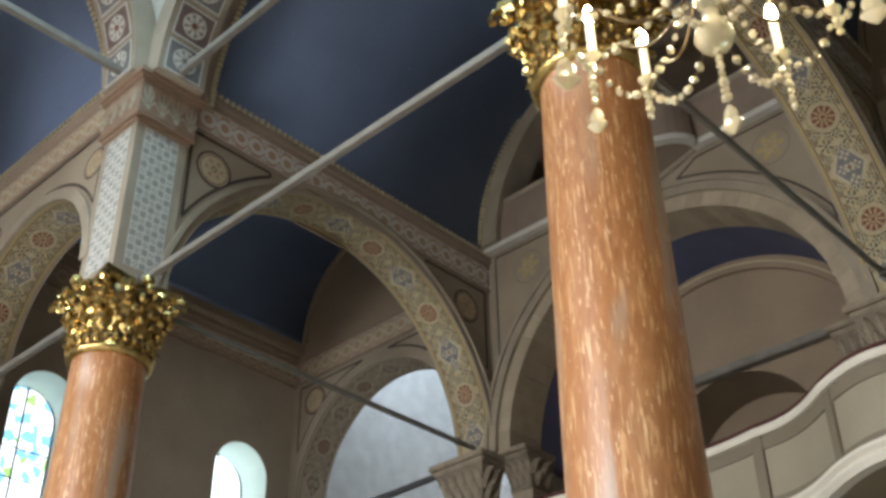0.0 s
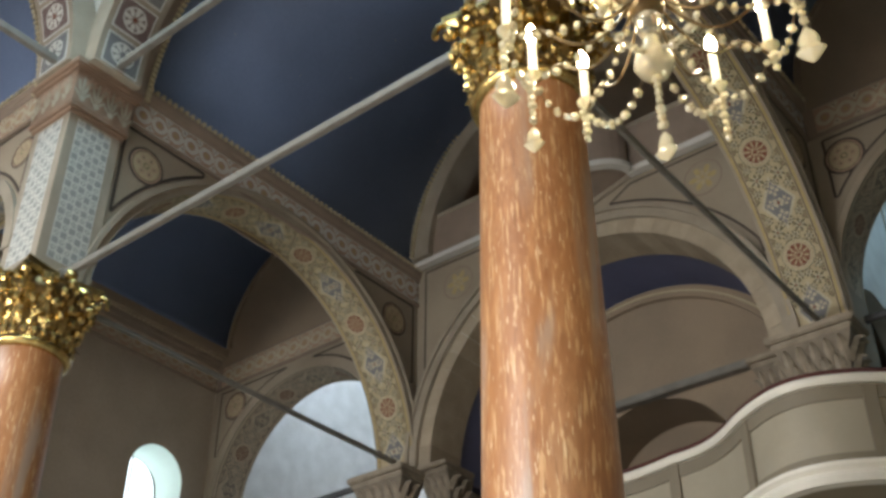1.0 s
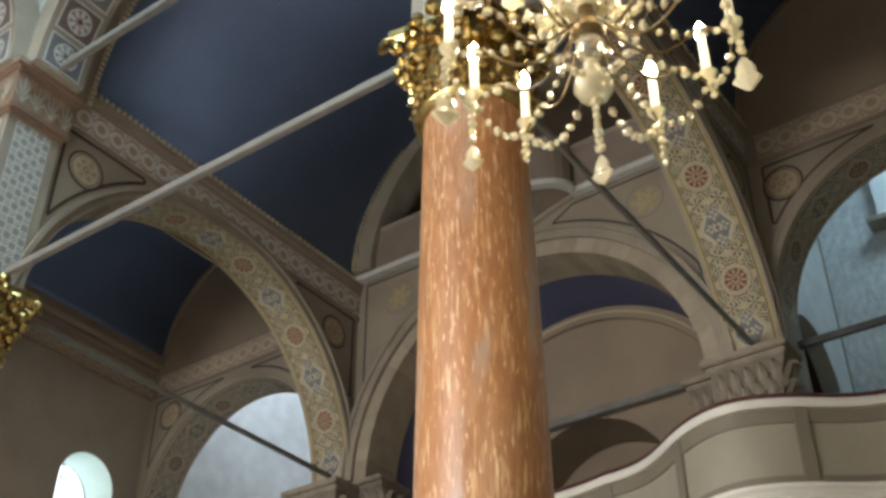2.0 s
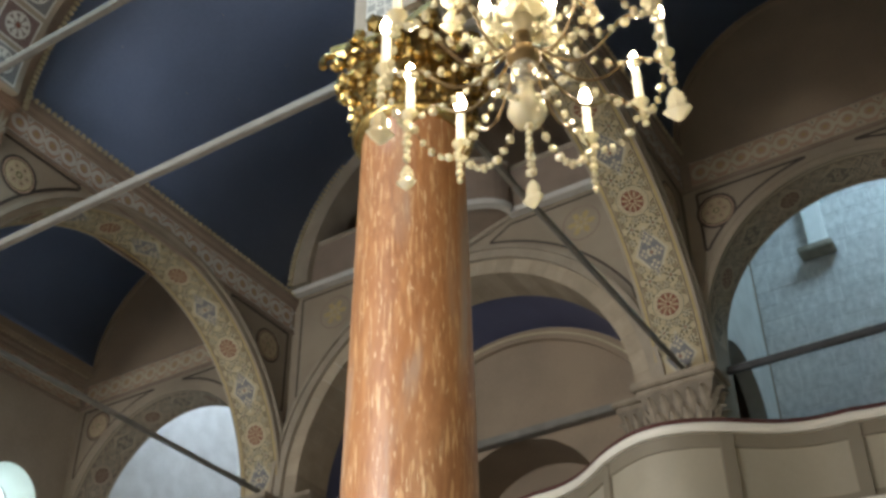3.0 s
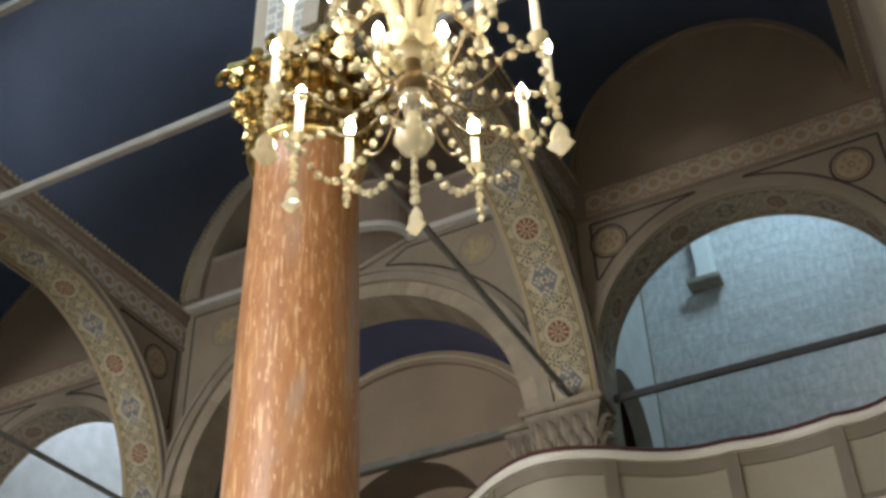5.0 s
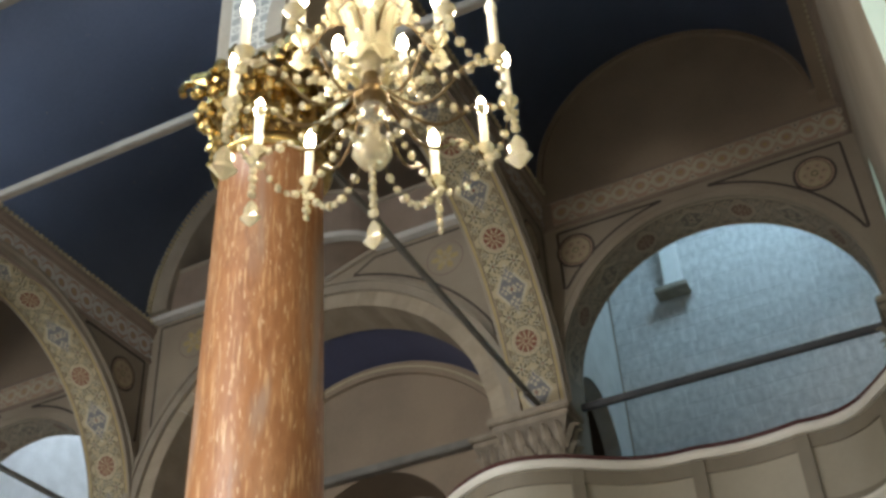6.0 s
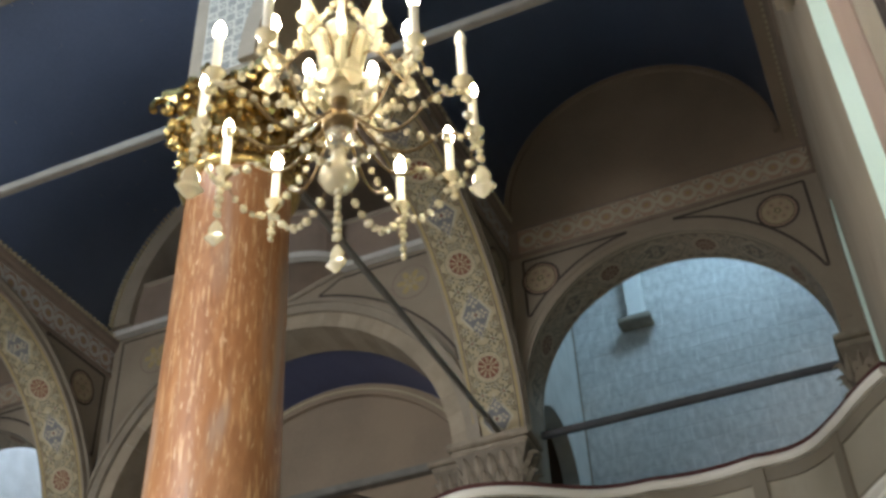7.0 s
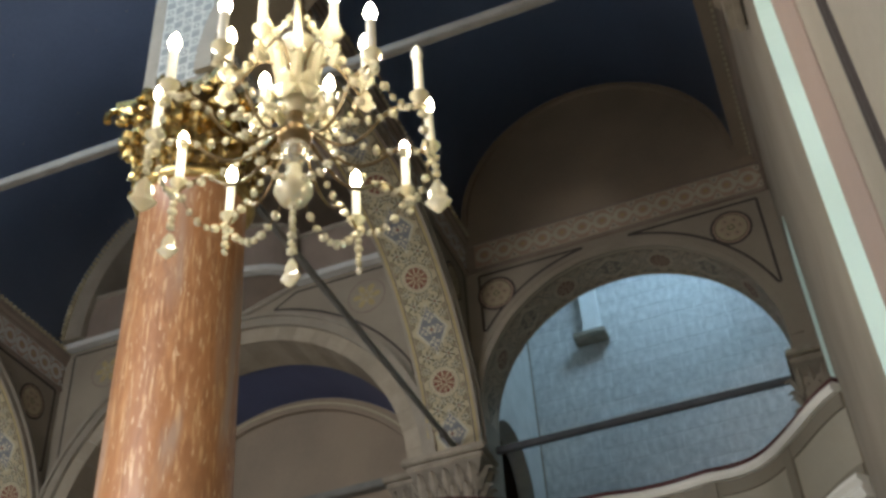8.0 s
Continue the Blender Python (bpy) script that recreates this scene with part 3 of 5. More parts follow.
def arcade(x0, yc, name, full):
    """One arch of an arcade with the wall over it, its painted faces and mouldings."""
    root = tagged(empty(name), "round arcade arch with painted rosettes under a patterned wall", "arch", "arcade arches", "structure")
    y0, y1 = yc - BAY / 2 + HALF, yc + BAY / 2 - HALF
    if abs(yc - ARC_C) < 0.01:
        y1 = YB
    v, f = [], []
    columns_solid(arch_cols(y0, y1, yc, ARC_Z, ARC_R, SPRING), along_y(x0), -HALF + 0.03, HALF - 0.03, v, f)
    part("spandrel_wall", mesh_of("spandrel_wall", v, f, SPANDREL), parent=root)
    for d0, d1 in ((HALF - 0.03, HALF - 0.004), (-HALF + 0.004, -HALF + 0.03)):
        arch_band("archivolt", yc, ARC_Z, ARC_R, ARC_R + 0.11, along_y(x0), d0, d1, GREY_PAINT, root)
    for d0, d1 in ((HALF - 0.004, HALF + 0.022), (-HALF - 0.022, -HALF + 0.004)):
        arch_band("archivolt_roll", yc, ARC_Z, ARC_R + 0.075, ARC_R + 0.125, along_y(x0), d0, d1, GREY_PAINT, root)
    if full:
        intrados("painted_soffit", x0, yc, ARC_Z, ARC_R, root)
    for sgn in (1, -1):
        p = Paint(lambda s, z, h: (x0 + sgn * (HALF - 0.03 + h), s, z), MATS)
        for e, se in ((1, y1 - 0.09), (-1, y0 + 0.06)):
            if e == 1 and y1 == YB:
                se = yc + BAY / 2 - HALF - 0.06 + 0.05
            spandrel(p, se, yc, ARC_Z, ARC_R + 0.18, COR0 - 0.07, e)
            medallion(p, yc + e * 1.83, 8.455)
        if full:
            guilloche_p = Paint(lambda s, z, h: (x0 + sgn * (HALF - 0.03 + 0.012 + h), s, z), MATS)
            guilloche(guilloche_p, y0 + 0.1, y1 - 0.05, COR0, COR1, 0.20, cWHITE if sgn == 1 else cCREAM, root)
            tagged(guilloche_p.done("painted_frieze", root), kind="stuff")
        p.done("painted_spandrels", root, "dark outlined fields with ochre medallions")
    return root


for x0, tag in ((XA, "west"), (XB, "east")):
    for yc in (ARC_C,):
        arcade(x0, yc, "arcade_arch_" + tag, True)
    fx = HALF - 0.03
    cornice("cornice_" + tag + "_nave_side", [(x0 + fx, 0.3, 0), (x0 + fx, YB, 0)] if x0 == XA else [(x0 - fx, YB, 0), (x0 - fx, 0.3, 0)])
    cornice("cornice_" + tag + "_aisle_side", [(x0 - fx, YB, 0), (x0 - fx, 0.3, 0)] if x0 == XA else [(x0 + fx, 0.3, 0), (x0 + fx, YB, 0)])
cornice("cornice_west_wall", [(XW, 0.25, 0), (XW, YB, 0)])
cornice("cornice_east_wall", [(XE, YB, 0), (XE, 0.25, 0)])
p = Paint(lambda s, z, h: (XW + 0.012 + h, s, z), MATS)
guilloche(p, 0.3, YB - 0.05, COR0, COR1, 0.20, cPALE)
tagged(p.done("wall_frieze"), "faded painted frieze of rings along the wall", "frieze", kind="structure")


def cross_arch(name, x0, x1, xc, r, zc, y0, painted):
    """Arch across an aisle at the column line, with frieze and medallions towards the crossing."""
    root = tagged(empty(name), "painted round arch across the aisle at the column line", "arch", "aisle arches", "structure")
    v, f = [], []
    columns_solid(arch_cols(x0, x1, xc, zc, r, SPRING), along_x(y0), -HALF + 0.03, HALF - 0.03, v, f)
    for a, b in ((x0, xc - r), (xc + r, x1)):
        if b - a > 0.1:
            columns_solid([(a, 0, zc), (b, 0, zc)], along_x(y0), -HALF + 0.03, HALF - 0.03, v, f)
    part("spandrel_wall", mesh_of("spandrel_wall", v, f, SPANDREL), parent=root)
    for d0, d1 in ((HALF - 0.03, HALF + 0.01), (-HALF - 0.01, -HALF + 0.03)):
        arch_band("archivolt", xc, zc, r, r + 0.12, along_x(y0), d0, d1, GREY_PAINT, root)
    if painted:
        intrados("painted_soffit", y0, xc, zc, r, root, 12, 48, 4, 0.20, "x")
        sg = -1
        p = Paint(lambda s, z, h: (s, y0 + sg * (HALF - 0.03 + h), z), MATS)
        for e, edge in ((1, x1 - 0.06), (-1, x0 + 0.06)):
            spandrel(p, edge, xc, zc, r + 0.17, COR0 - 0.07, e)
            medallion(p, xc + e * 0.98, 8.44, 0.15)
        p.done("painted_spandrels", root)
        p = Paint(lambda s, z, h: (s, y0 + sg * (HALF - 0.03 + 0.012 + h), z), MATS)
        guilloche(p, x0 + 0.05, x1 - 0.1, COR0, COR1, 0.20, cCREAM, root)
        tagged(p.done("painted_frieze", root), kind="stuff")
    return root


for y0, face in ((0.0, -1), (-BAY, 1)):
    cross_arch("cross_arch_west", XW, XA - HALF, -6.45, 1.12, 7.24, y0, y0 == 0.0)
    cross_arch("cross_arch_east", XB + HALF, XE, 1.84, 1.53, 6.95, y0, False)
    fy = y0 + face * (HALF - 0.03)
    for xa, xb, tag in ((XW, XA - 0.3, "west"), (XB + 0.3, XE, "east")):
        cornice("cornice_arm_" + tag, [(xa, fy, 0), (xb, fy, 0)] if face < 0 else [(xb, fy, 0), (xa, fy, 0)])


# ---- vaults ----
def vault(name, xc, r, y0, y1, label, mat=BLUE, zs=SPRING):
    tagged(arch_band(name, xc, zs, r, r + 0.12, along_x(0), y0, y1, mat, n=56), label, "vault", kind="structure")
    bpy.data.objects[name].data.polygons.foreach_set("use_smooth", [True] * len(bpy.data.objects[name].data.polygons))


vault("ceiling_nave", NAVE_C, NAVE_R + 0.05, 0.2, YB + 0.0, "night-blue painted barrel vault with faint stars")
vault("ceiling_nave_south", NAVE_C, NAVE_R + 0.05, YS, -BAY - 0.2, "night-blue painted barrel vault")
vault("ceiling_aisle_east", AIS_E, AIS_R, 0.25, YB, "night-blue painted barrel vault over the aisle", zs=AIS_Z)
vault("ceiling_aisle_west", AIS_W, AIS_R, 0.25, YB, "night-blue painted barrel vault over the aisle", zs=AIS_Z)
for sx0, sx1 in ((XW, AIS_W - AIS_R), (AIS_W + AIS_R, XA - HALF + 0.04), (XB + HALF - 0.04, AIS_E - AIS_R), (AIS_E + AIS_R, XE)):
    tagged(part("vault_ledge", box_bm(sx0, sx1, 0.25, YB, SPRING, AIS_Z + 0.08), LUNETTE), "narrow brown plaster ledge at the foot of the aisle vault", "ledge", kind="structure")
for nm, xa, xb in (("ceiling_arm_west", XW, XA - 0.2), ("ceiling_arm_east", XB + 0.2, XE)):
    ob = arch_band(nm, -BAY / 2, SPRING, NAVE_R + 0.05, NAVE_R + 0.17, along_y(0), xa, xb, BLUE, n=56)
    finish(tagged(ob, "night-blue painted barrel vault of the cross arm", "vault", kind="structure"), True)
for sx0, sx1, sy0, sy1 in ((XW - 0.6, XA - 0.25, YS - 0.5, 9.6), (XB + 0.25, XE + 0.6, YS - 0.5, 9.6), (XA - 0.25, XB + 0.25, 0.25, 9.6), (XA - 0.25, XB + 0.25, YS - 0.5, -BAY - 0.25)):
    tagged(part("roof", box_bm(sx0, sx1, sy0, sy1, 12.3, 12.5), SPANDREL), "plain roof slab over the vaults", "roof", kind="structure")
for sx0, sx1 in ((XW - 0.6, XW), (XE, XE + 0.6)):
    tagged(part("wall_arm_gable", box_bm(sx0, sx1, YS, YB, 11.4, 12.3), WALL), "plain upper wall", "wall", kind="structure")
# crossing: walls over the four ribs and a dome with an open lantern
v, f = [], []
for y0 in (0.0, -BAY):
    columns_solid(arch_cols(XA - 0.25, XB + 0.25, NAVE_C, SPRING - 0.2, 2.32, 13.2), along_x(y0), -0.25, 0.25, v, f)
for x0 in (XA, XB):
    columns_solid(arch_cols(-BAY + 0.25, -0.25, -BAY / 2, SPRING - 0.2, 2.2, 13.2), along_y(x0), -0.25, 0.25, v, f)
tagged(part("wall_crossing", mesh_of("wall_crossing", v, f, WALL)), "upper walls of the crossing over four round arches", "wall", kind="structure")
bm = bmesh.new()
n = 40
rings = []
for i in range(9):
    a = radians(68) * i / 8
    rings.append([bm.verts.new((NAVE_C + 3.45 * math.cos(a) * math.cos(2 * math.pi * k / n), -BAY / 2 + 3.45 * math.cos(a) * math.sin(2 * math.pi * k / n), 13.0 + 2.6 * math.sin(a))) for k in range(n)])
for ra, rb in zip(rings, rings[1:]):
    for k in range(n):
        bm.faces.new((ra[k], ra[(k + 1) % n], rb[(k + 1) % n], rb[k]))
tagged(part("dome", bm, BLUE, smooth=True), "blue painted dome with an open lantern", "dome", kind="structure")

p = Paint(lambda u, w, h: (NAVE_C + (NAVE_R + 0.05 - h) * math.cos(u), w, SPRING + (NAVE_R + 0.05 - h) * math.sin(u)), [CREAM])
rng = random.Random(4)
for i in range(55):
    su, sw = rng.uniform(0.5, 2.6), rng.uniform(0.4, 4.5)
    p.poly(0, [(su + 0.004 * math.cos(2.513 * q), sw + 0.009 * math.sin(2.513 * q)) for q in range(5)], 0.006)
tagged(p.done("vault_stars"), "tiny pale painted stars on the blue vault", "painted stars", kind="stuff")


def rib(at, name, cross, outer):
    """A rib of the crossing with framed star panels; cross: it spans the nave."""
    root = tagged(empty(name), "crossing arch rib with framed star panels", "vault rib", "vault ribs", "structure")
    r, c, z0 = NAVE_R - 0.16, (NAVE_C if cross else -BAY / 2), SPRING - 0.2

    def put(s, z, d):
        return (s, at + d, z) if cross else (at + d, s, z)

    arch_band("rib", c, z0, r, r + 0.27, put, -0.27, 0.27, GREY_PAINT, root, 48)
    L, n = math.pi * r, 15
    for i in range(n):
        u, a = (i + 0.5) * L / n, L / n * 0.44
        p = Paint(lambda q, w, h: put(c + (r - h) * math.cos(q / r), z0 + (r - h) * math.sin(q / r), w), MATS)
        p.strip(cWHITE, u - a, u + a, -0.21, 0.21, 0.003, 5)
        p.strip(cSLATE if i % 2 == 0 else cMAR, u - a * 0.9, u + a * 0.9, -0.19, 0.19, 0.006, 5)
        p.ring(cWHITE, u, 0, 0.115, 0.135, 0.010, 20)
        p.petals(cWHITE, u, 0, 0.02, 0.125, 8, 0.026, 0.011)
        p.disc(cRED if i % 2 else cSLATE, u, 0, 0.03, 0.014, 8)
        p.done("star_panel", root)
    bmd = bmesh.new()
    for sg in (outer,):
        arch_band("outer_order", c, z0, r + 0.13, r + 0.27, put, sg * 0.272, sg * 0.46, CORNICE, root, 48)
        for i in range(110):
            a = math.pi * (i + 0.5) / 110
            rr = r + 0.125
            turn = Matrix.Rotation(-a, 4, "Y") if cross else Matrix.Rotation(a, 4, "X")
            m = Matrix.Translation(put(c + rr * math.cos(a), z0 + rr * math.sin(a), sg * 0.445)) @ turn
            bmesh.ops.create_cube(bmd, size=1, matrix=m @ Matrix.Diagonal((0.05, 0.05, 0.034, 1)))
    tagged(part("dentils", bmd, DENTIL, root), kind="stuff")


rib(0.0, "vault_rib", True, 1)
rib(-BAY, "vault_rib", True, -1)
rib(XA, "vault_rib", False, -1)
rib(XB, "vault_rib", False, 1)


def pendentive(ex, ey):
    """Concave corner field between two crossing ribs."""
    v, f, n, m = [], [], 16, 6
    r, cy, z0 = NAVE_R + 0.11, -BAY / 2, SPRING - 0.2
    px, py = NAVE_C + ex * (2.5 - 0.255), cy + ey * (BAY / 2 - 0.255)
    for i in range(n + 1):
        a = radians(84) * i / n
        p0 = Vector((NAVE_C + ex * r * math.cos(a), py, z0 + r * math.sin(a)))
        p1 = Vector((px, cy + ey * r * math.cos(a), z0 + r * math.sin(a)))
        corner = Vector((px, py, p0.z))
        for j in range(m + 1):
            t = j / m
            q = p0.lerp(p1, t)
            v.append(q.lerp(corner, 0.45 * math.sin(math.pi * t)))
    for i in range(n):
        for j in range(m):
            k = i * (m + 1) + j
            f.append((k, k + 1, k + m + 2, k + m + 1))
    ob = part("pendentive", mesh_of("pendentive", v, f, PENDENTIVE), smooth=True)
    tagged(ob, "pale plaster pendentive under the dome", "pendentive", "pendentives", "structure")


for ex in (-1, 1):
    for ey in (-1, 1):
        pendentive(ex, ey)

# ---- north end ----
# nave: stone arch below, painted spandrels, projecting upper gallery front, dark recess over it
STONE_R, STONE_Z = 2.02, 6.72
v, f = [], []
nx0, nx1 = XA + HALF - 0.03, XB - HALF + 0.03
columns_solid(arch_cols(nx0, nx1, NAVE_C, STONE_Z, STONE_R + 0.27, 9.4), along_x(YB), 0, 0.5, v, f)
tagged(part("wall_north_nave", mesh_of("wall_north_nave", v, f, SPANDREL)), "greige plaster wall over the wide stone arch", "wall", kind="structure")
root = tagged(empty("stone_arch"), "wide round arch of pale dressed limestone blocks", "arch", kind="structure")
arch_band("hood_moulding", NAVE_C, STONE_Z, STONE_R + 0.17, STONE_R + 0.30, along_x(YB), -0.07, 0.02, GREY_PAINT, root)
arch_band("hood_fillet", NAVE_C, STONE_Z, STONE_R + 0.27, STONE_R + 0.315, along_x(YB), -0.10, -0.065, GREY_PAINT, root)
bm_mesh = None
NV = 29
for i in range(NV):
    if bm_mesh is None:
        da, r0, r1 = math.pi / NV * 0.494, STONE_R, STONE_R + 0.26
        bmv = bmesh.new()
        vs = []
        for a in (-da, 0, da):
            for r, d in ((r0, -0.02), (r1, -0.02), (r1, 0.52), (r0, 0.52)):
                vs.append(bmv.verts.new((r * math.cos(a), d, r * math.sin(a))))
        for k in range(2):
            for j in range(4):
                bmv.faces.new((vs[4 * k + j], vs[4 * k + (j + 1) % 4], vs[4 * k + 4 + (j + 1) % 4], vs[4 * k + 4 + j]))
        bmv.faces.new(vs[0:4]), bmv.faces.new(vs[8:12])
        bmesh.ops.recalc_face_normals(bmv, faces=bmv.faces)
        bm_mesh = bpy.data.meshes.new("voussoir")
        bmv.to_mesh(bm_mesh)
        bmv.free()
        bm_mesh.materials.append(STONE)
    ob = new("voussoir", bm_mesh)
    ob.parent = root
    ob.matrix_local = Matrix.Translation((NAVE_C, YB, STONE_Z)) @ Matrix.Rotation(-math.pi * (i + 0.5) / NV, 4, "Y")
arch_band("mortar_bed", NAVE_C, STONE_Z, STONE_R + 0.012, STONE_R + 0.25, along_x(YB), -0.01, 0.50, MORTAR, root)

p = Paint(lambda s, z, h: (s, YB - h, z), MATS)
for e in (1, -1):
    se = NAVE_C + e * (2.5 - HALF - 0.10)
    arcp = [(NAVE_C + e * 2.42 * math.cos(radians(a)), STONE_Z + 2.42 * math.sin(radians(a))) for a in range(24, 79, 3)]
    arcp = [q for q in arcp if abs(q[0] - NAVE_C) < 2.1]
    p.line(cDARK, [(se, arcp[0][1] - 0.15), arcp[0]] + arcp + [(NAVE_C + e * 0.77, 9.245), (se, 9.255), (se, arcp[0][1] - 0.15)], 0.026, 0.004)
    p.ring(cCORN, NAVE_C + e * 1.62, 8.92, 0.205, 0.222, 0.004, 28)
    p.petals(cGOLD, NAVE_C + e * 1.62, 8.92, 0.04, 0.16, 6, 0.035, 0.005)
    p.petals(cOCHRE, NAVE_C + e * 1.62, 8.92, 0.02, 0.09, 6, 0.018, 0.008, 0.5)
    p.disc(cGOLD, NAVE_C + e * 1.62, 8.92, 0.025, 0.01, 10)
tagged(p.done("painted_north_spandrels"), "dark outlined spandrels with faded ochre flowers", "painted spandrel", kind="structure")

# upper gallery front with a bowed middle on a shallow console
BOW = 0.81
path = [(nx0, YB - 0.02, 0), (NAVE_C - BOW - 0.001, YB - 0.02, 0)]
for i in range(1, 20):
    a = math.pi * i / 20
    path.append((NAVE_C - BOW * math.cos(a), YB - 0.02 - 0.44 * math.sin(a) ** 0.62, 0))
path += [(NAVE_C + BOW + 0.001, YB - 0.02, 0), (nx1, YB - 0.02, 0)]
up = tagged(empty("upper_gallery_front"), "plastered upper gallery front with a bowed middle and pale edging", "gallery front", kind="structure")
sweep("front", path, [(-0.25, 9.34), (0.05, 9.34), (0.05, 9.98), (-0.25, 9.98)], CORNICE, up)
sweep("lower_moulding", path, [(0.0, 9.30), (0.10, 9.30), (0.10, 9.37), (0.052, 9.40), (0.0, 9.40)], WHITE_PAINT, up)
v, f = [], []
for x, y, _ in path[1:-1]:
    v += [(x, y, 9.32), (x, YB + 0.02, 9.13 + 0.22 * min(1, abs(x - NAVE_C) / BOW))]
f = [(2 * i, 2 * i + 1, 2 * i + 3, 2 * i + 2) for i in range(len(v) // 2 - 1)]
part("console", mesh_of("console", v, f, CORNICE), parent=up, label="brown plaster console under the bow", smooth=True)
for e in (1, -1):
    strip = [(NAVE_C + e * (BOW + 0.03), YB, 9.36), (NAVE_C + e * 0.06, YB, 9.115)]
    bm = bmesh.new()
    tube(bm, [(x, y - 0.02, z) for x, y, z in strip], 0.034, 8)
    part("console_rim", bm, GREY_PAINT, up)
sweep("upper_moulding", path, [(0.03, 9.93), (0.075, 9.95), (0.075, 9.985), (0.03, 9.985)], GREY_PAINT, up)
arch_band("end_arch", NAVE_C, SPRING + 0.1, NAVE_R - 0.24, NAVE_R + 0.03, along_x(YB), -0.16, 0.25, GREY_PAINT, up, label="grey arch moulding at the vault's end")
bmd = bmesh.new()
for i in range(110):
    a = math.pi * (i + 0.5) / 110
    m = Matrix.Translation((NAVE_C + (NAVE_R + 0.0) * math.cos(a), YB - 0.18, SPRING + 0.1 + (NAVE_R + 0.0) * math.sin(a))) @ Matrix.Rotation(-a, 4, "Y")
    bmesh.ops.create_cube(bmd, size=1, matrix=m @ Matrix.Diagonal((0.05, 0.05, 0.034, 1)))
tagged(part("dentils", bmd, DENTIL, up), kind="stuff")
arch_band("recess_vault", NAVE_C, SPRING + 0.1, NAVE_R - 0.02, NAVE_R + 0.15, along_x(YB), 0.25, 2.6, LUNETTE, up)
bm = bmesh.new()
box(bm, nx0 + 0.02, nx1 - 0.02, YB + 2.6, YB + 2.8, 9.0, 12.2)
part("recess_wall", bm, LUNETTE, up)
bm = bmesh.new()
box(bm, nx0, nx1, YB + 0.1, YB + 2.6, 9.2, 9.34)
part("recess_floor", bm, SPANDREL, up)

# the room behind the stone arch: small blue vault over a brown lunette
GRY = YB + 1.34                         # face of the gallery room's back wall
tagged(arch_band("gallery_room_vault", NAVE_C, STONE_Z, 2.04, 2.16, along_x(YB), 0.53, 1.50, SHADED_BLUE), "blue vault of the gallery room, its dimness put into the colour", "vault", kind="structure")
gr = tagged(empty("wall_gallery_room"), "brown plaster wall of the gallery room with a beam over a dark niche", "wall", kind="structure")
v, f = [], []
columns_solid([(-4.72, 3.0, 9.2), (NAVE_C - 1.03, 3.0, 9.2)], along_x(GRY), 0, 0.2, v, f)
columns_solid(arch_cols(NAVE_C - 1.03, NAVE_C + 1.03, NAVE_C, 6.33, 1.03, 9.2, 32), along_x(GRY), 0, 0.2, v, f)
columns_solid([(NAVE_C + 1.03, 3.0, 9.2), (-0.28, 3.0, 9.2)], along_x(GRY), 0, 0.2, v, f)
part("plaster", mesh_of("plaster", v, f, LUNETTE), parent=gr)
part("niche_back", box_bm(NAVE_C - 1.3, NAVE_C + 1.3, GRY + 0.75, GRY + 0.85, 3.0, 7.6), LUNETTE, gr)
arch_band("niche_vault", NAVE_C, 6.33, 1.03, 1.15, along_x(GRY), 0.2, 0.76, LUNETTE, gr)
arch_band("edge_moulding", NAVE_C, STONE_Z - 0.04, 1.90, 1.965, along_x(GRY), -0.06, 0.0, LUNETTE, gr)
arch_band("gilt_edge", NAVE_C, STONE_Z - 0.04, 1.965, 1.985, along_x(GRY), -0.07, 0.0, DENTIL, gr)
part("beam", box_bm(-4.70, -0.30, GRY - 0.12, GRY, 7.34, 7.43, bevel=0.01), IRON, gr)
tagged(part("wall_north_back", box_bm(-4.92, -0.08, 8.3, 8.6, 0, 12.3), LUNETTE), "plain brown plaster wall closing the space past the gallery", "wall", kind="structure")


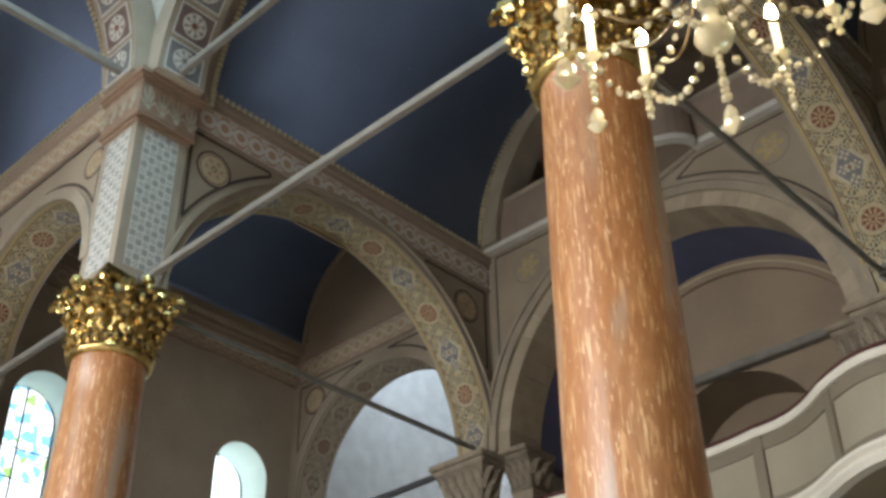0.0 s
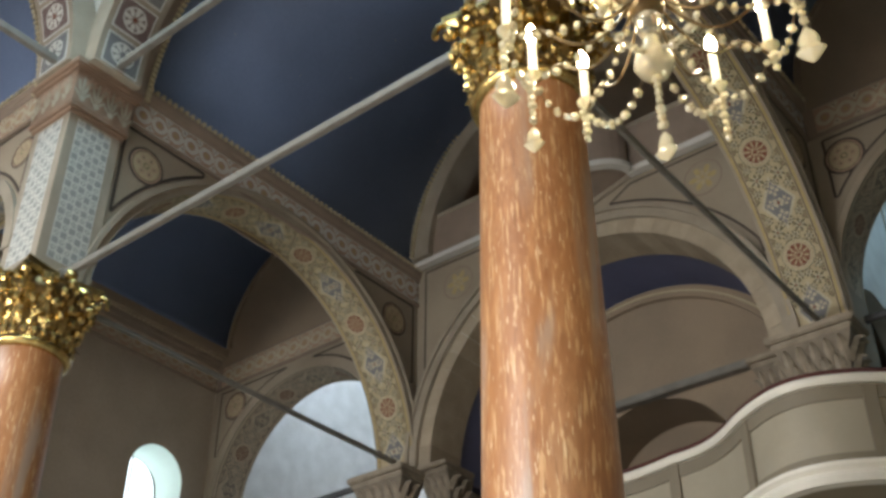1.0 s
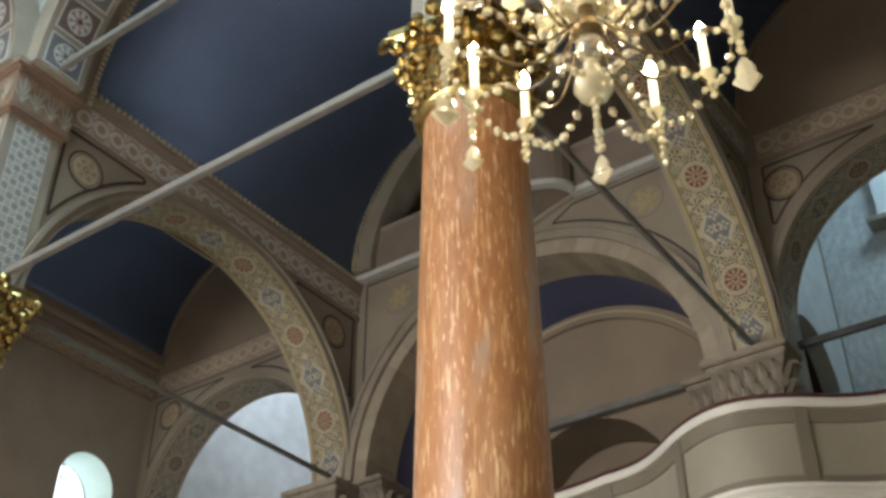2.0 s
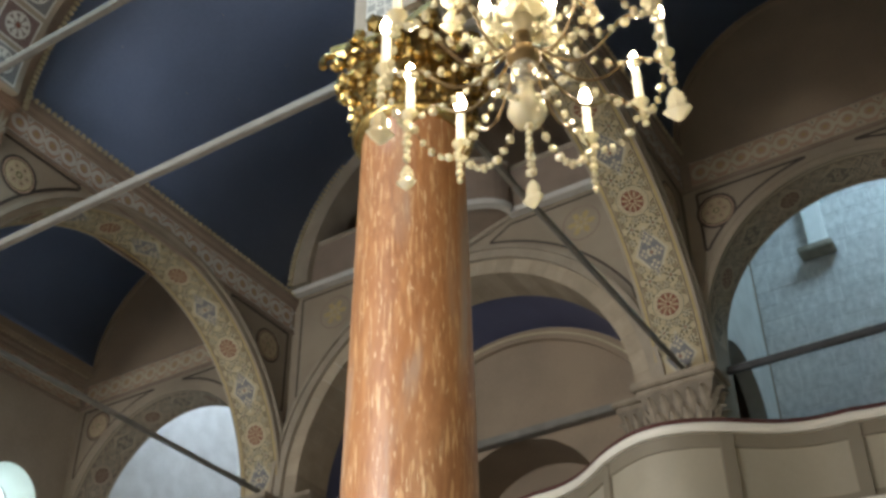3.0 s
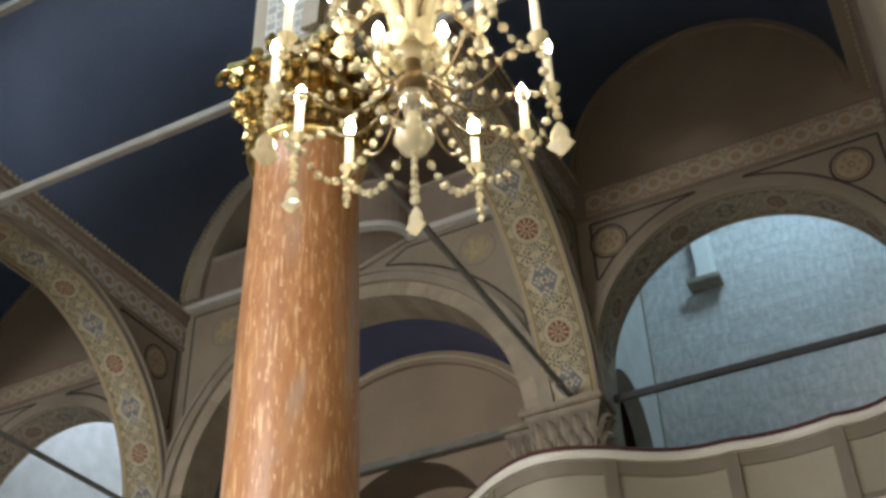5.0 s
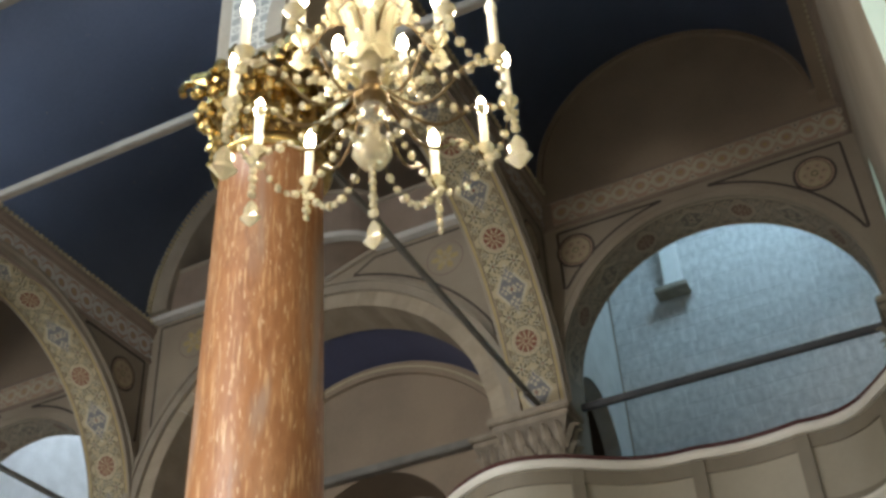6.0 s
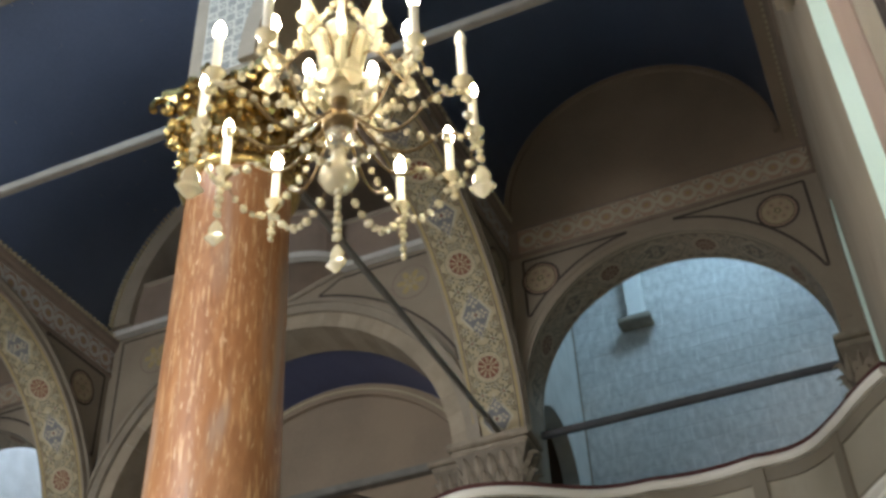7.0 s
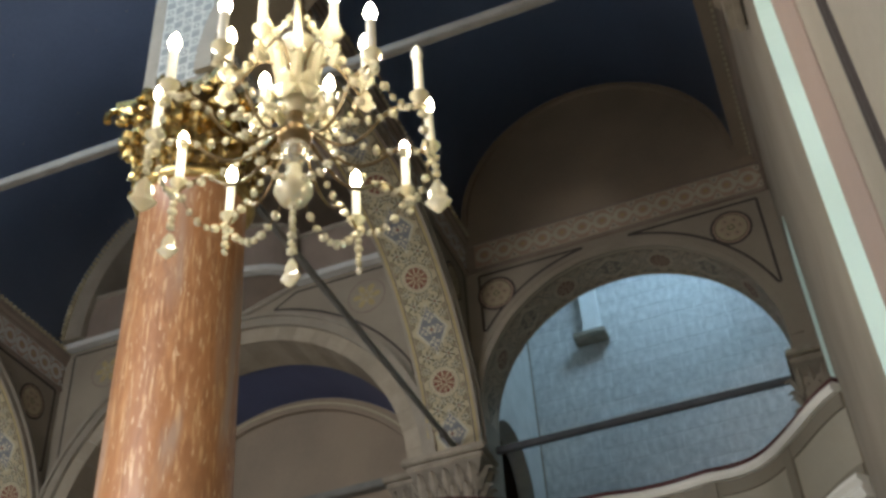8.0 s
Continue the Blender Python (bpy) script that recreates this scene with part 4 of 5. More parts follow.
def aisle_end(name, xc, x0, x1, arch_x, flip):
    """End wall of an aisle: painted arch, medallions, frieze, lunette over it."""
    root = tagged(empty(name), "aisle end wall with a painted round arch under a plain brown lunette", "wall", kind="structure")
    v, f = [], []
    columns_solid(arch_cols(x0, x1, arch_x, END_Z, END_R, COR1 + 0.02), along_x(YB), 0, 0.5, v, f)
    for a, b in ((x0, arch_x - END_R), (arch_x + END_R, x1)):
        if b - a > 0.02:
            columns_solid([(a, 0, END_Z), (b, 0, END_Z)], along_x(YB), 0, 0.5, v, f)
    part("arch_wall", mesh_of("arch_wall", v, f, SPANDREL), parent=root)
    n = 40
    v = [(xc + (AIS_R + 0.02) * math.cos(math.pi * i / n), YB, AIS_Z + (AIS_R + 0.02) * math.sin(math.pi * i / n)) for i in range(n + 1)]
    v = [(x1, YB, COR1 + 0.02), (x1, YB, AIS_Z)] + v + [(x0, YB, AIS_Z), (x0, YB, COR1 + 0.02)]
    k = len(v)
    v += [(a, YB + 0.3, c) for a, _, c in v]
    f = [tuple(range(k)), tuple(range(2 * k - 1, k - 1, -1))] + [(i, i + k, i + k + 1, i + 1) for i in range(k - 1)] + [(0, k - 1, 2 * k - 1, k)]
    part("lunette", mesh_of("lunette", v, f, LUNETTE), parent=root, label="bare brown plaster lunette")
    arch_band("lunette_moulding", xc, AIS_Z, AIS_R - 0.06, AIS_R + 0.0, along_x(YB), -0.05, 0.0, LUNETTE, root)
    arch_band("archivolt", arch_x, END_Z, END_R + 0.07, END_R + 0.125, along_x(YB), -0.022, 0.0, SPANDREL, root)
    arch_band("archivolt_inner", arch_x, END_Z, END_R, END_R + 0.07, along_x(YB), -0.012, 0.0, SPANDREL, root)
    intrados("painted_soffit", YB + 0.25, arch_x, END_Z, END_R, root, 71.1 - 40 if not flip else 108.9 - 80, 40, 4, 0.19, "x", MATS_MUTED)
    p = Paint(lambda s, z, h: (s, YB - h, z), MATS)
    for e in (1, -1):
        edge = (x1 - 0.14) if e == 1 else (x0 + 0.14)
        spandrel(p, edge, arch_x, END_Z, END_R + 0.155, COR0 - 0.105, e, 0.026)
        medallion(p, arch_x + 0.02 + e * 1.20, 8.48, 0.175)
    p.done("painted_spandrels", root)
    p = Paint(lambda s, z, h: (s, YB - 0.012 - h, z), MATS)
    guilloche(p, x0 + 0.12, x1 - 0.05, COR0, COR1, 0.205, cCREAM, root)
    tagged(p.done("painted_frieze", root), kind="stuff")
    cornice(name + "_cornice", [(x0, YB, 0), (x1, YB, 0)], slim=True)
    return root


aisle_end("wall_north_east_aisle", AIS_E, HALF - 0.03, XE, 1.74, False)
aisle_end("wall_north_west_aisle", AIS_W, XW, XA - HALF + 0.03, -6.74, True)


# ---- stone rooms past the aisles ----
def stone_room(name, x0, x1, outer):
    root = tagged(empty(name), "pale coursed limestone room lit by cool daylight", "stone room", kind="structure")
    y0, y1 = YB + 0.5, 8.3
    top = 11.8
    bm = bmesh.new()
    box(bm, x0 - 0.2, x1 + 0.2, y1 + 0.012, y1 + 0.3, 0, top)
    part("mortar_bed", bm, MORTAR, root)
    for sx0, inner in ((x0 - 0.2, outer > x0), (x1, outer < x1)):
        v, f = [], []
        put = along_y(sx0)
        if inner:
            columns_solid([(y0, 0, top), (6.35, 0, top)], put, 0, 0.2, v, f)
            columns_solid(arch_cols(6.35, 7.75, 7.05, 7.62, 0.70, top, 24), put, 0, 0.2, v, f)
            columns_solid([(7.75, 0, top), (y1, 0, top)], put, 0, 0.2, v, f)
        else:
            columns_solid([(y0, 0, top), (y1, 0, top)], put, 0, 0.2, v, f)
        part("side_wall", mesh_of("side_wall", v, f, ROOM_STONE), parent=root)
    # ceiling out of view, with a rooflight opening added for the lamp
    bm = bmesh.new()
    for a, b, c, d in ((x0 - 0.2, x1 + 0.2, y0, 5.3), (x0 - 0.2, x1 + 0.2, 7.1, y1 + 0.3), (x0 - 0.2, x0 + 0.9, 5.3, 7.1), (x1 - 0.9, x1 + 0.2, 5.3, 7.1)):
        box(bm, a, b, c, d, top, top + 0.2)
    part("room_ceiling", bm, ROOM_STONE, root)
    rng = random.Random(int(outer * 10))
    mesh_by_w = {}
    z = 5.2
    while z < top:
        h = 0.215
        x = x0 - rng.uniform(0, 0.4)
        while x < x1:
            w = rng.choice((0.30, 0.38, 0.46, 0.54))
            key = (w, rng.randrange(2))
            if key not in mesh_by_w:
                b2 = bmesh.new()
                box(b2, 0.002, w - 0.002, 0, 0.06, 0.002, h - 0.002)
                bmesh.ops.bevel(b2, geom=[e for e in b2.edges], offset=0.004, segments=1, affect="EDGES")
                bmesh.ops.recalc_face_normals(b2, faces=b2.faces)
                me = bpy.data.meshes.new("stone_block")
                b2.to_mesh(me)
                b2.free()
                me.materials.append(BLOCK)
                mesh_by_w[key] = me
            ob = new("stone_block", mesh_by_w[key])
            ob.parent = root
            ob.matrix_local = Matrix.Translation((x, y1 + 0.0095 - rng.uniform(0.0, 0.004), z))
            x += w
        z += h
    return root


BLOCK = random_by_object(material("pale_limestone_block", (0.63, 0.61, 0.58), (0.43, 0.415, 0.395), 13, 0.9, 0, 0.9, 40, 0.9, stretch=(1, 1, 0.6), world_space=True), 0.05)
stone_room("stone_room_east", -0.10, 3.60, 5.0)
stone_room("stone_room_west", -8.56, -4.90, -10.0)
# corbel with a short pilaster on the east room's wall
cb = tagged(empty("stone_corbel", (0.56, 8.27, 9.96)), "small grey stone corbel carrying a wall shaft", "corbel")
bm = bmesh.new()
box(bm, 0.03, 0.47, -0.24, 0.02, 0.0, 0.09, 0.015)
part("corbel_shelf", bm, CARVED, cb)
bm = bmesh.new()
box(bm, 0.16, 0.40, -0.17, 0.02, 0.09, 1.77, 0.02)
part("wall_shaft", bm, MORTAR, cb)


# ---- columns and capitals ----
def leaf_mesh(name, h, w, curl, mat, lobes=4):
    """An acanthus leaf: a lobed blade that rises and curls forward."""
    v, f = [], []
    rows, cols = 10, 5
    for i in range(rows + 1):
        t = i / rows
        wid = w * (0.62 + 0.38 * math.sin(math.pi * min(t * 1.25, 1))) * (1 - 0.75 * max(0, t - 0.72) / 0.28) * (0.86 + 0.14 * math.cos(2 * math.pi * lobes * t))
        if t < 0.78:
            y, z = 0.10 * h * t, h * t
        else:
            a = (t - 0.78) / 0.22 * math.pi * 0.95
            y, z = 0.078 * h + curl * (1 - math.cos(a)) * 0.5 + curl * 0.4 * math.sin(a / 2), 0.78 * h + curl * 0.75 * math.sin(a)
        for j in range(cols):
            q = j / (cols - 1) * 2 - 1
            v.append((q * wid / 2, -(y + (0.028 * h if j == 2 else 0) - 0.05 * h * q * q), z))
    for i in range(rows):
        for j in range(cols - 1):
            a = i * cols + j
            f.append((a, a + 1, a + cols + 1, a + cols))
    n = len(v)
    v += [(x * 0.92, y + 0.022 * h, z) for x, y, z in v]
    f += [tuple(reversed([k + n for k in q])) for q in f]
    edge = [i * cols for i in range(rows + 1)] + [rows * cols + j for j in range(1, cols)] + [i * cols + cols - 1 for i in range(rows - 1, -1, -1)]
    f += [(a, b, b + n, a + n) for a, b in zip(edge, edge[1:])]
    return mesh_of(name, v, f, mat)


LEAF_LOW = leaf_mesh("acanthus_leaf", 0.27, 0.16, 0.08, GILT)
LEAF_HIGH = leaf_mesh("acanthus_leaf", 0.46, 0.19, 0.10, GILT)
LEAF_TINY = leaf_mesh("acanthus_leaf", 0.14, 0.085, 0.045, GILT)


def volute(bm, a, r, z):
    """A scroll at a corner of a capital."""
    pts, rad = [], []
    c, s = math.cos(a), math.sin(a)
    for i in range(26):
        t = i / 25
        ang = 2.4 * math.pi * t - 0.6
        rr = 0.085 * (1 - 0.8 * t)
        pts.append(((r + rr * math.cos(ang)) * c, (r + rr * math.cos(ang)) * s, z + rr * math.sin(ang)))
        rad.append(0.026 * (1 - 0.5 * t))
    tube(bm, pts, rad, 6)


def church_column(place, label):
    """Marble shaft on a base, gilt leafy capital, patterned impost with a carved frieze block."""
    root = tagged(empty("column", (*place, 0)), label, "column", "nave columns")
    bm = bmesh.new()
    box(bm, -0.55, 0.55, -0.55, 0.55, 0, 0.5, 0.02)
    part("pedestal", bm, GREY_PAINT, root)
    bm = bmesh.new()
    lathe(bm, [(0.50, 0.5), (0.52, 0.56), (0.50, 0.64), (0.44, 0.66), (0.43, 0.72), (0.47, 0.76), (0.46, 0.82), (0.40, 0.84)], 40)
    part("base", bm, STONE, root, smooth=True)
    bm = bmesh.new()
    lathe(bm, [(0.385, 0.84), (0.360, 0.9)] + [(0.360 - 0.053 * (t / 12) ** 1.6, 0.9 + 5.24 * t / 12) for t in range(1, 13)] + [(0.325, 6.15)], 64)
    part("shaft", bm, MARBLE, root, "polished orange marble shaft with pale flecks", smooth=True)
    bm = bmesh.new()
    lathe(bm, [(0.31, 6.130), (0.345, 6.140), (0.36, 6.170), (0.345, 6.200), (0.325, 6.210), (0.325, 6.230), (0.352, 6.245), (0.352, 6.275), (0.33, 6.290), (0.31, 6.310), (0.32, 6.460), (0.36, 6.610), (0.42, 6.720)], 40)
    cap = part("capital", bm, BELL_SHADE, root, "gilded leafy capital", smooth=True)
    bm = bmesh.new()
    for i in range(28):
        a = 2 * math.pi * i / 28
        bmesh.ops.create_icosphere(bm, subdivisions=1, radius=0.030, matrix=Matrix.Translation((0.355 * math.cos(a), 0.355 * math.sin(a), 6.260)) @ Matrix.Diagonal((1, 1, 1.3, 1)))
    tagged(part("bead_ring", bm, GILT, cap), kind="stuff")
    for ring_, me, n, r, z, off in ((0, LEAF_LOW, 12, 0.335, 6.300, 0.0), (1, LEAF_HIGH, 12, 0.345, 6.300, 0.5), (2, LEAF_TINY, 16, 0.365, 6.520, 0.25), (3, LEAF_TINY, 20, 0.335, 6.170, 0.25)):
        for i in range(n):
            a = 2 * math.pi * (i + off) / n
            ob = new("acanthus_leaf", me)
            ob.parent = cap
            ob.matrix_local = Matrix.Translation((r * math.cos(a), r * math.sin(a), z)) @ Matrix.Rotation(a + math.pi / 2, 4, "Z")
            finish(ob, False)
    bm = bmesh.new()
    for i in range(4):
        volute(bm, math.pi / 4 + i * math.pi / 2, 0.50, 6.720)
    for i in range(8):
        volute(bm, i * math.pi / 4 + 0.39, 0.40, 6.690)
    for i in range(4):
        a = i * math.pi / 2
        bmesh.ops.create_icosphere(bm, subdivisions=1, radius=0.065, matrix=Matrix.Translation((0.43 * math.cos(a), 0.43 * math.sin(a), 6.810)))
    part("volutes", bm, GILT, cap)
    bm = bmesh.new()
    lathe(bm, [(0.315, 6.125), (0.350, 6.135), (0.368, 6.165), (0.352, 6.2), (0.325, 6.21)], 40)
    part("necking_ring", bm, GILT, cap, smooth=True)
    bm = bmesh.new()
    rg = random.Random(7)
    for zz, rr, nn, sz in ((6.33, 0.36, 18, 0.036), (6.43, 0.385, 16, 0.042), (6.53, 0.41, 16, 0.046), (6.62, 0.445, 16, 0.048), (6.70, 0.48, 14, 0.05)):
        for i in range(nn):
            a = 2 * math.pi * (i + 0.5 * (zz * 10 % 2 > 1)) / nn + rg.uniform(-0.06, 0.06)
            m = Matrix.Translation((rr * math.cos(a), rr * math.sin(a), zz + rg.uniform(-0.015, 0.015))) @ Matrix.Rotation(a, 4, "Z") @ Matrix.Rotation(rg.uniform(-0.5, 0.5), 4, "X")
            if rg.random() < 0.5:
                r_ = bmesh.ops.create_cube(bm, size=sz * 1.5, matrix=m @ Matrix.Diagonal((0.8, 0.8, 1.15, 1)))
                bmesh.ops.bevel(bm, geom=list({e for q in r_["verts"] for e in q.link_edges}), offset=sz * 0.3, segments=1, affect="EDGES")
            else:
                bmesh.ops.create_icosphere(bm, subdivisions=1, radius=sz, matrix=m @ Matrix.Diagonal((0.8, 1, 1.1, 1)))
    tagged(part("carved_bosses", bm, GILT, cap), kind="stuff")
    # abacus with hollow sides
    v, f = [], []
    ring_pts = []
    for i in range(4):
        a0 = math.pi / 4 + i * math.pi / 2
        for t in range(8):
            q = t / 8
            x0_, y0_ = 0.54 * math.cos(a0), 0.54 * math.sin(a0)
            x1_, y1_ = 0.54 * math.cos(a0 + math.pi / 2), 0.54 * math.sin(a0 + math.pi / 2)
            k = 1 - 0.16 * math.sin(math.pi * q)
            ring_pts.append(((x0_ + (x1_ - x0_) * q) * k, (y0_ + (y1_ - y0_) * q) * k))
    for z, k in ((6.760, 0.94), (6.800, 1.0), (6.860, 1.0)):
        v += [(x * k, y * k, z) for x, y in ring_pts]
    n = len(ring_pts)
    for lv in range(2):
        f += [(lv * n + i, lv * n + (i + 1) % n, (lv + 1) * n + (i + 1) % n, (lv + 1) * n + i) for i in range(n)]
    f += [tuple(reversed(range(n))), tuple(range(2 * n, 3 * n))]
    part("abacus", mesh_of("abacus", v, f, GILT), parent=cap)
    # impost
    bm = bmesh.new()
    box(bm, -HALF, HALF, -HALF, HALF, 6.86, 8.55)
    imp = part("impost", bm, GREY_PAINT, root, "grey impost with pale tile pattern")
    for k in range(4):
        c, s = math.cos(k * math.pi / 2), math.sin(k * math.pi / 2)
        p = Paint(lambda u, w, h: ((HALF + h) * c - u * s, (HALF + h) * s + u * c, w), [WHITE_PAINT, TILE_GREY, CARVED])
        p.strip(0, -0.185, 0.185, 6.98, 8.50, 0.002)
        nu, nw = 5, 20
        for i in range(nu):
            for j in range(nw):
                u, w = -0.18 + 0.36 * (i + 0.5) / nu, 6.98 + 1.52 * (j + 0.5) / nw
                if (i + j) % 2 == 0:
                    p.poly(1, [(u - 0.031, w - 0.033), (u + 0.031, w - 0.033), (u + 0.031, w + 0.033), (u - 0.031, w + 0.033)], 0.004)
                else:
                    p.ring(1, u, w, 0.013, 0.027, 0.004, 10)
        for sg in (-1, 1):
            for j in range(34):
                w = 6.98 + 1.52 * (j + 0.5) / 34
                p.poly(2, [(sg * 0.188, w - 0.014), (sg * 0.208, w), (sg * 0.188, w + 0.014)], 0.004)
        p.done("tile_pattern", imp)
    # carved frieze block over the impost
    bm = bmesh.new()
    for z0, z1, h in ((8.53, 8.58, 0.305), (8.58, 8.62, 0.33), (8.62, 9.01, 0.325), (9.01, 9.05, 0.35), (9.05, 9.12, 0.375)):
        box(bm, -h, h, -h, h, z0, z1, 0.008)
    blk = part("frieze_block", bm, BLOCK_RED, root, "carved leafy frieze block")
    for k in range(4):
        c, s = math.cos(k * math.pi / 2), math.sin(k * math.pi / 2)
        p = Paint(lambda u, w, h: ((0.325 + h) * c - u * s, (0.325 + h) * s + u * c, w), [PALMETTE, PINK])
        for i in range(4):
            u = -0.24 + 0.16 * i
            for j, a in enumerate((-64, -34, 0, 34, 64)):
                r1 = 0.13 + 0.06 * math.cos(radians(a))
                ca, sa = math.sin(radians(a)), math.cos(radians(a))
                shape = [(0.02, 0), (r1 * 0.45, 0.013), (r1 * 0.8, 0.011), (r1, 0), (r1 * 0.8, -0.011), (r1 * 0.45, -0.013)]
                p.poly(0, [(u + x * ca * 0.62 + y * sa, 8.67 + x * sa * 1.55 - y * ca) for x, y in shape], 0.012 + 0.003 * j)
            p.disc(0, u, 8.67, 0.03, 0.03, 10)
            if i < 3:
                p.petals(1, u + 0.08, 8.90, 0.008, 0.07, 7, 0.016, 0.012)
                p.disc(0, u + 0.08, 8.90, 0.018, 0.016, 8)
        p.done("carved_palmettes", blk)
    return root


PALMETTE = material("worn_cream_carving", (0.36, 0.325, 0.25), (0.28, 0.25, 0.19), 14, 0.8, 0, 0.1)
BLOCK_RED = material("red_brown_carving_ground", (0.27, 0.185, 0.13), (0.20, 0.135, 0.095), 8, 0.8, 0, 0.15)
TILE_GREY = material("grey_tile_paint", (0.275, 0.28, 0.265), (0.225, 0.23, 0.215), 20, 0.75, 0, 0.05)
LEAF_GREY = leaf_mesh("carved_leaf", 0.36, 0.16, 0.03, CARVED)
# darker copy of the carved stone, paints shade into the leaf grooves
CARVED_BED = material("groove_shade_stone", (0.23, 0.195, 0.15), (0.15, 0.125, 0.097), 9, 0.9, 0, 0.4, 60, 0.8)
first = church_column((XA, 0), "orange marble column with gilded capital and patterned impost")
for cx, cy in ((0.06, 0.057), (XA, -BAY), (XB, -BAY)):
    copy_thing(first, pose(cx, cy, 0))


def pier_capital(place, w, d, h, name, n_front, label):
    """Half capital of a wall pier: tapering bell, bold leaves and a moulded slab."""
    root = tagged(empty(name, place), label, "capital", "wall pier capitals")
    bm = bmesh.new()
    rows = []
    for z, k in ((-h, 0.70), (-h * 0.80, 0.725), (-h * 0.45, 0.83), (-h * 0.22, 0.99)):
        rows.append([bm.verts.new((x * k, 0.02 if y == 0 else y * k, z)) for x, y in ((-w, 0), (-w, -d), (w, -d), (w, 0))])
    for a, b in zip(rows, rows[1:]):
        for i in range(4):
            bm.faces.new((a[i], a[(i + 1) % 4], b[(i + 1) % 4], b[i]))
    bm.faces.new(rows[0][::-1]), bm.faces.new(rows[-1])
    part("bell", bm, CARVED_BED, root)
    bm = bmesh.new()
    box(bm, -w * 1.02, w * 1.02, -d * 1.03, 0.02, -h * 0.23, -h * 0.13, 0.012)
    box(bm, -w * 1.12, w * 1.12, -d * 1.14, 0.02, -h * 0.13, 0.0, 0.014)
    part("slab", bm, CARVED, root)
    bm = bmesh.new()
    box(bm, -w * 0.76, w * 0.76, -d * 0.76, 0.02, -h * 1.10, -h * 1.0, 0.025)
    part("necking", bm, CARVED, root)
    lean = Matrix.Rotation(radians(17), 4, "X")
    for row, (z, hh, off) in enumerate(((-h * 0.98, h * 0.50, 0.0), (-h * 0.72, h * 0.52, 0.5))):
        n = n_front + row
        for i in range(n):
            ob = new("carved_leaf", LEAF_GREY)
            ob.parent = root
            k = 1.36 * w / n_front
            x = (i + 0.5 - n / 2) * k
            ob.matrix_local = Matrix.Translation((x, -d * (0.70 + 0.07 * row), z)) @ lean @ Matrix.Diagonal((k / 0.19, 1, hh / 0.36, 1))
        for sg in (-1, 1):
            for i in range(2):
                ob = new("carved_leaf", LEAF_GREY)
                ob.parent = root
                ob.matrix_local = Matrix.Translation((sg * w * (0.70 + 0.07 * row), -d * (0.15 + 0.36 * i + 0.15 * row), z)) @ Matrix.Rotation(sg * math.pi / 2, 4, "Z") @ lean @ Matrix.Diagonal((d * 0.36 / 0.19, 1, hh / 0.36, 1))
    bm = bmesh.new()
    box(bm, -w * 0.68, w * 0.68, -d * 0.68, 0.02, -place[2], -h * 1.10)
    part("pier", bm, SPANDREL, root)
    return root


for px in (XA, XB):
    pier_capital((px, YB, ARC_Z), 0.36, 0.36, 0.54, "pier_capital", 4, "carved grey stone leaf capital on the wall pier")
for px in (XA + 0.50, XB - 0.50):
    pier_capital((px, YB + 0.45, STONE_Z - 0.03), 0.21, 0.47, 0.40, "arch_capital", 3, "small carved stone capital under the stone arch")
pier_capital((XE - 0.13, YB + 0.5, 6.92), 0.15, 0.60, 0.46, "aisle_capital", 2, "carved stone capital beside the aisle arch")
pier_capital((XW + 0.13, YB + 0.5, 6.92), 0.15, 0.60, 0.46, "aisle_capital", 2, "carved stone capital beside the aisle arch")


# ---- tie bars ----
def tie(a, b, r, name="tie_bar", mat=IRON, label="grey painted iron tie bar between the capitals"):
    root = tagged(empty(name, a), label, "tie bar", "tie bars")
    d = Vector(b) - Vector(a)
    bm = bmesh.new()
    L = d.length
    ang = math.atan2(d.y, d.x)
    box(bm, 0, L, -r * 0.8, r * 0.8, -r, r, 0.006)
    bar = part("bar", bm, mat, root)
    bar.matrix_local = Matrix.Rotation(ang, 4, "Z")
    for s in (0.30, L - 0.30) if mat == IRON else ():
        bm = bmesh.new()
        box(bm, s - 0.03, s + 0.03, -r * 1.25, r * 1.25, -r * 1.35, r * 1.35, 0.006)
        c = part("collar", bm, mat, root)
        c.matrix_local = Matrix.Rotation(ang, 4, "Z")
    return root


TZ = 6.87
for ty in (0.0, -BAY):
    tie((XA, ty, TZ), (XB, ty, TZ), 0.034)
    tie((XB, ty, TZ), (XE, ty, TZ), 0.034)
    tie((XW, ty, TZ), (XA, ty, TZ), 0.034)
for tx in (XA, XB):
    tie((tx, 0, TZ - 0.03), (tx, YB - 0.05, TZ - 0.06), 0.026)
tie((0.30, YB + 0.32, 6.90), (XE, YB + 0.32, 6.90), 0.034, mat=DARK_IRON, label="dark iron tie bar across the aisle end arch")
tie((XW, YB + 0.32, 6.90), (XA - 0.30, YB + 0.32, 6.90), 0.034, mat=DARK_IRON, label="dark iron tie bar across the aisle end arch")
# upper bars at the vault springing
tie((XA, 0.0, 9.19), (XB, 0.0, 9.19), 0.04)
tie((XA + 0.05, -BAY, 9.19), (XA + 0.05, 0.0, 9.19), 0.04)

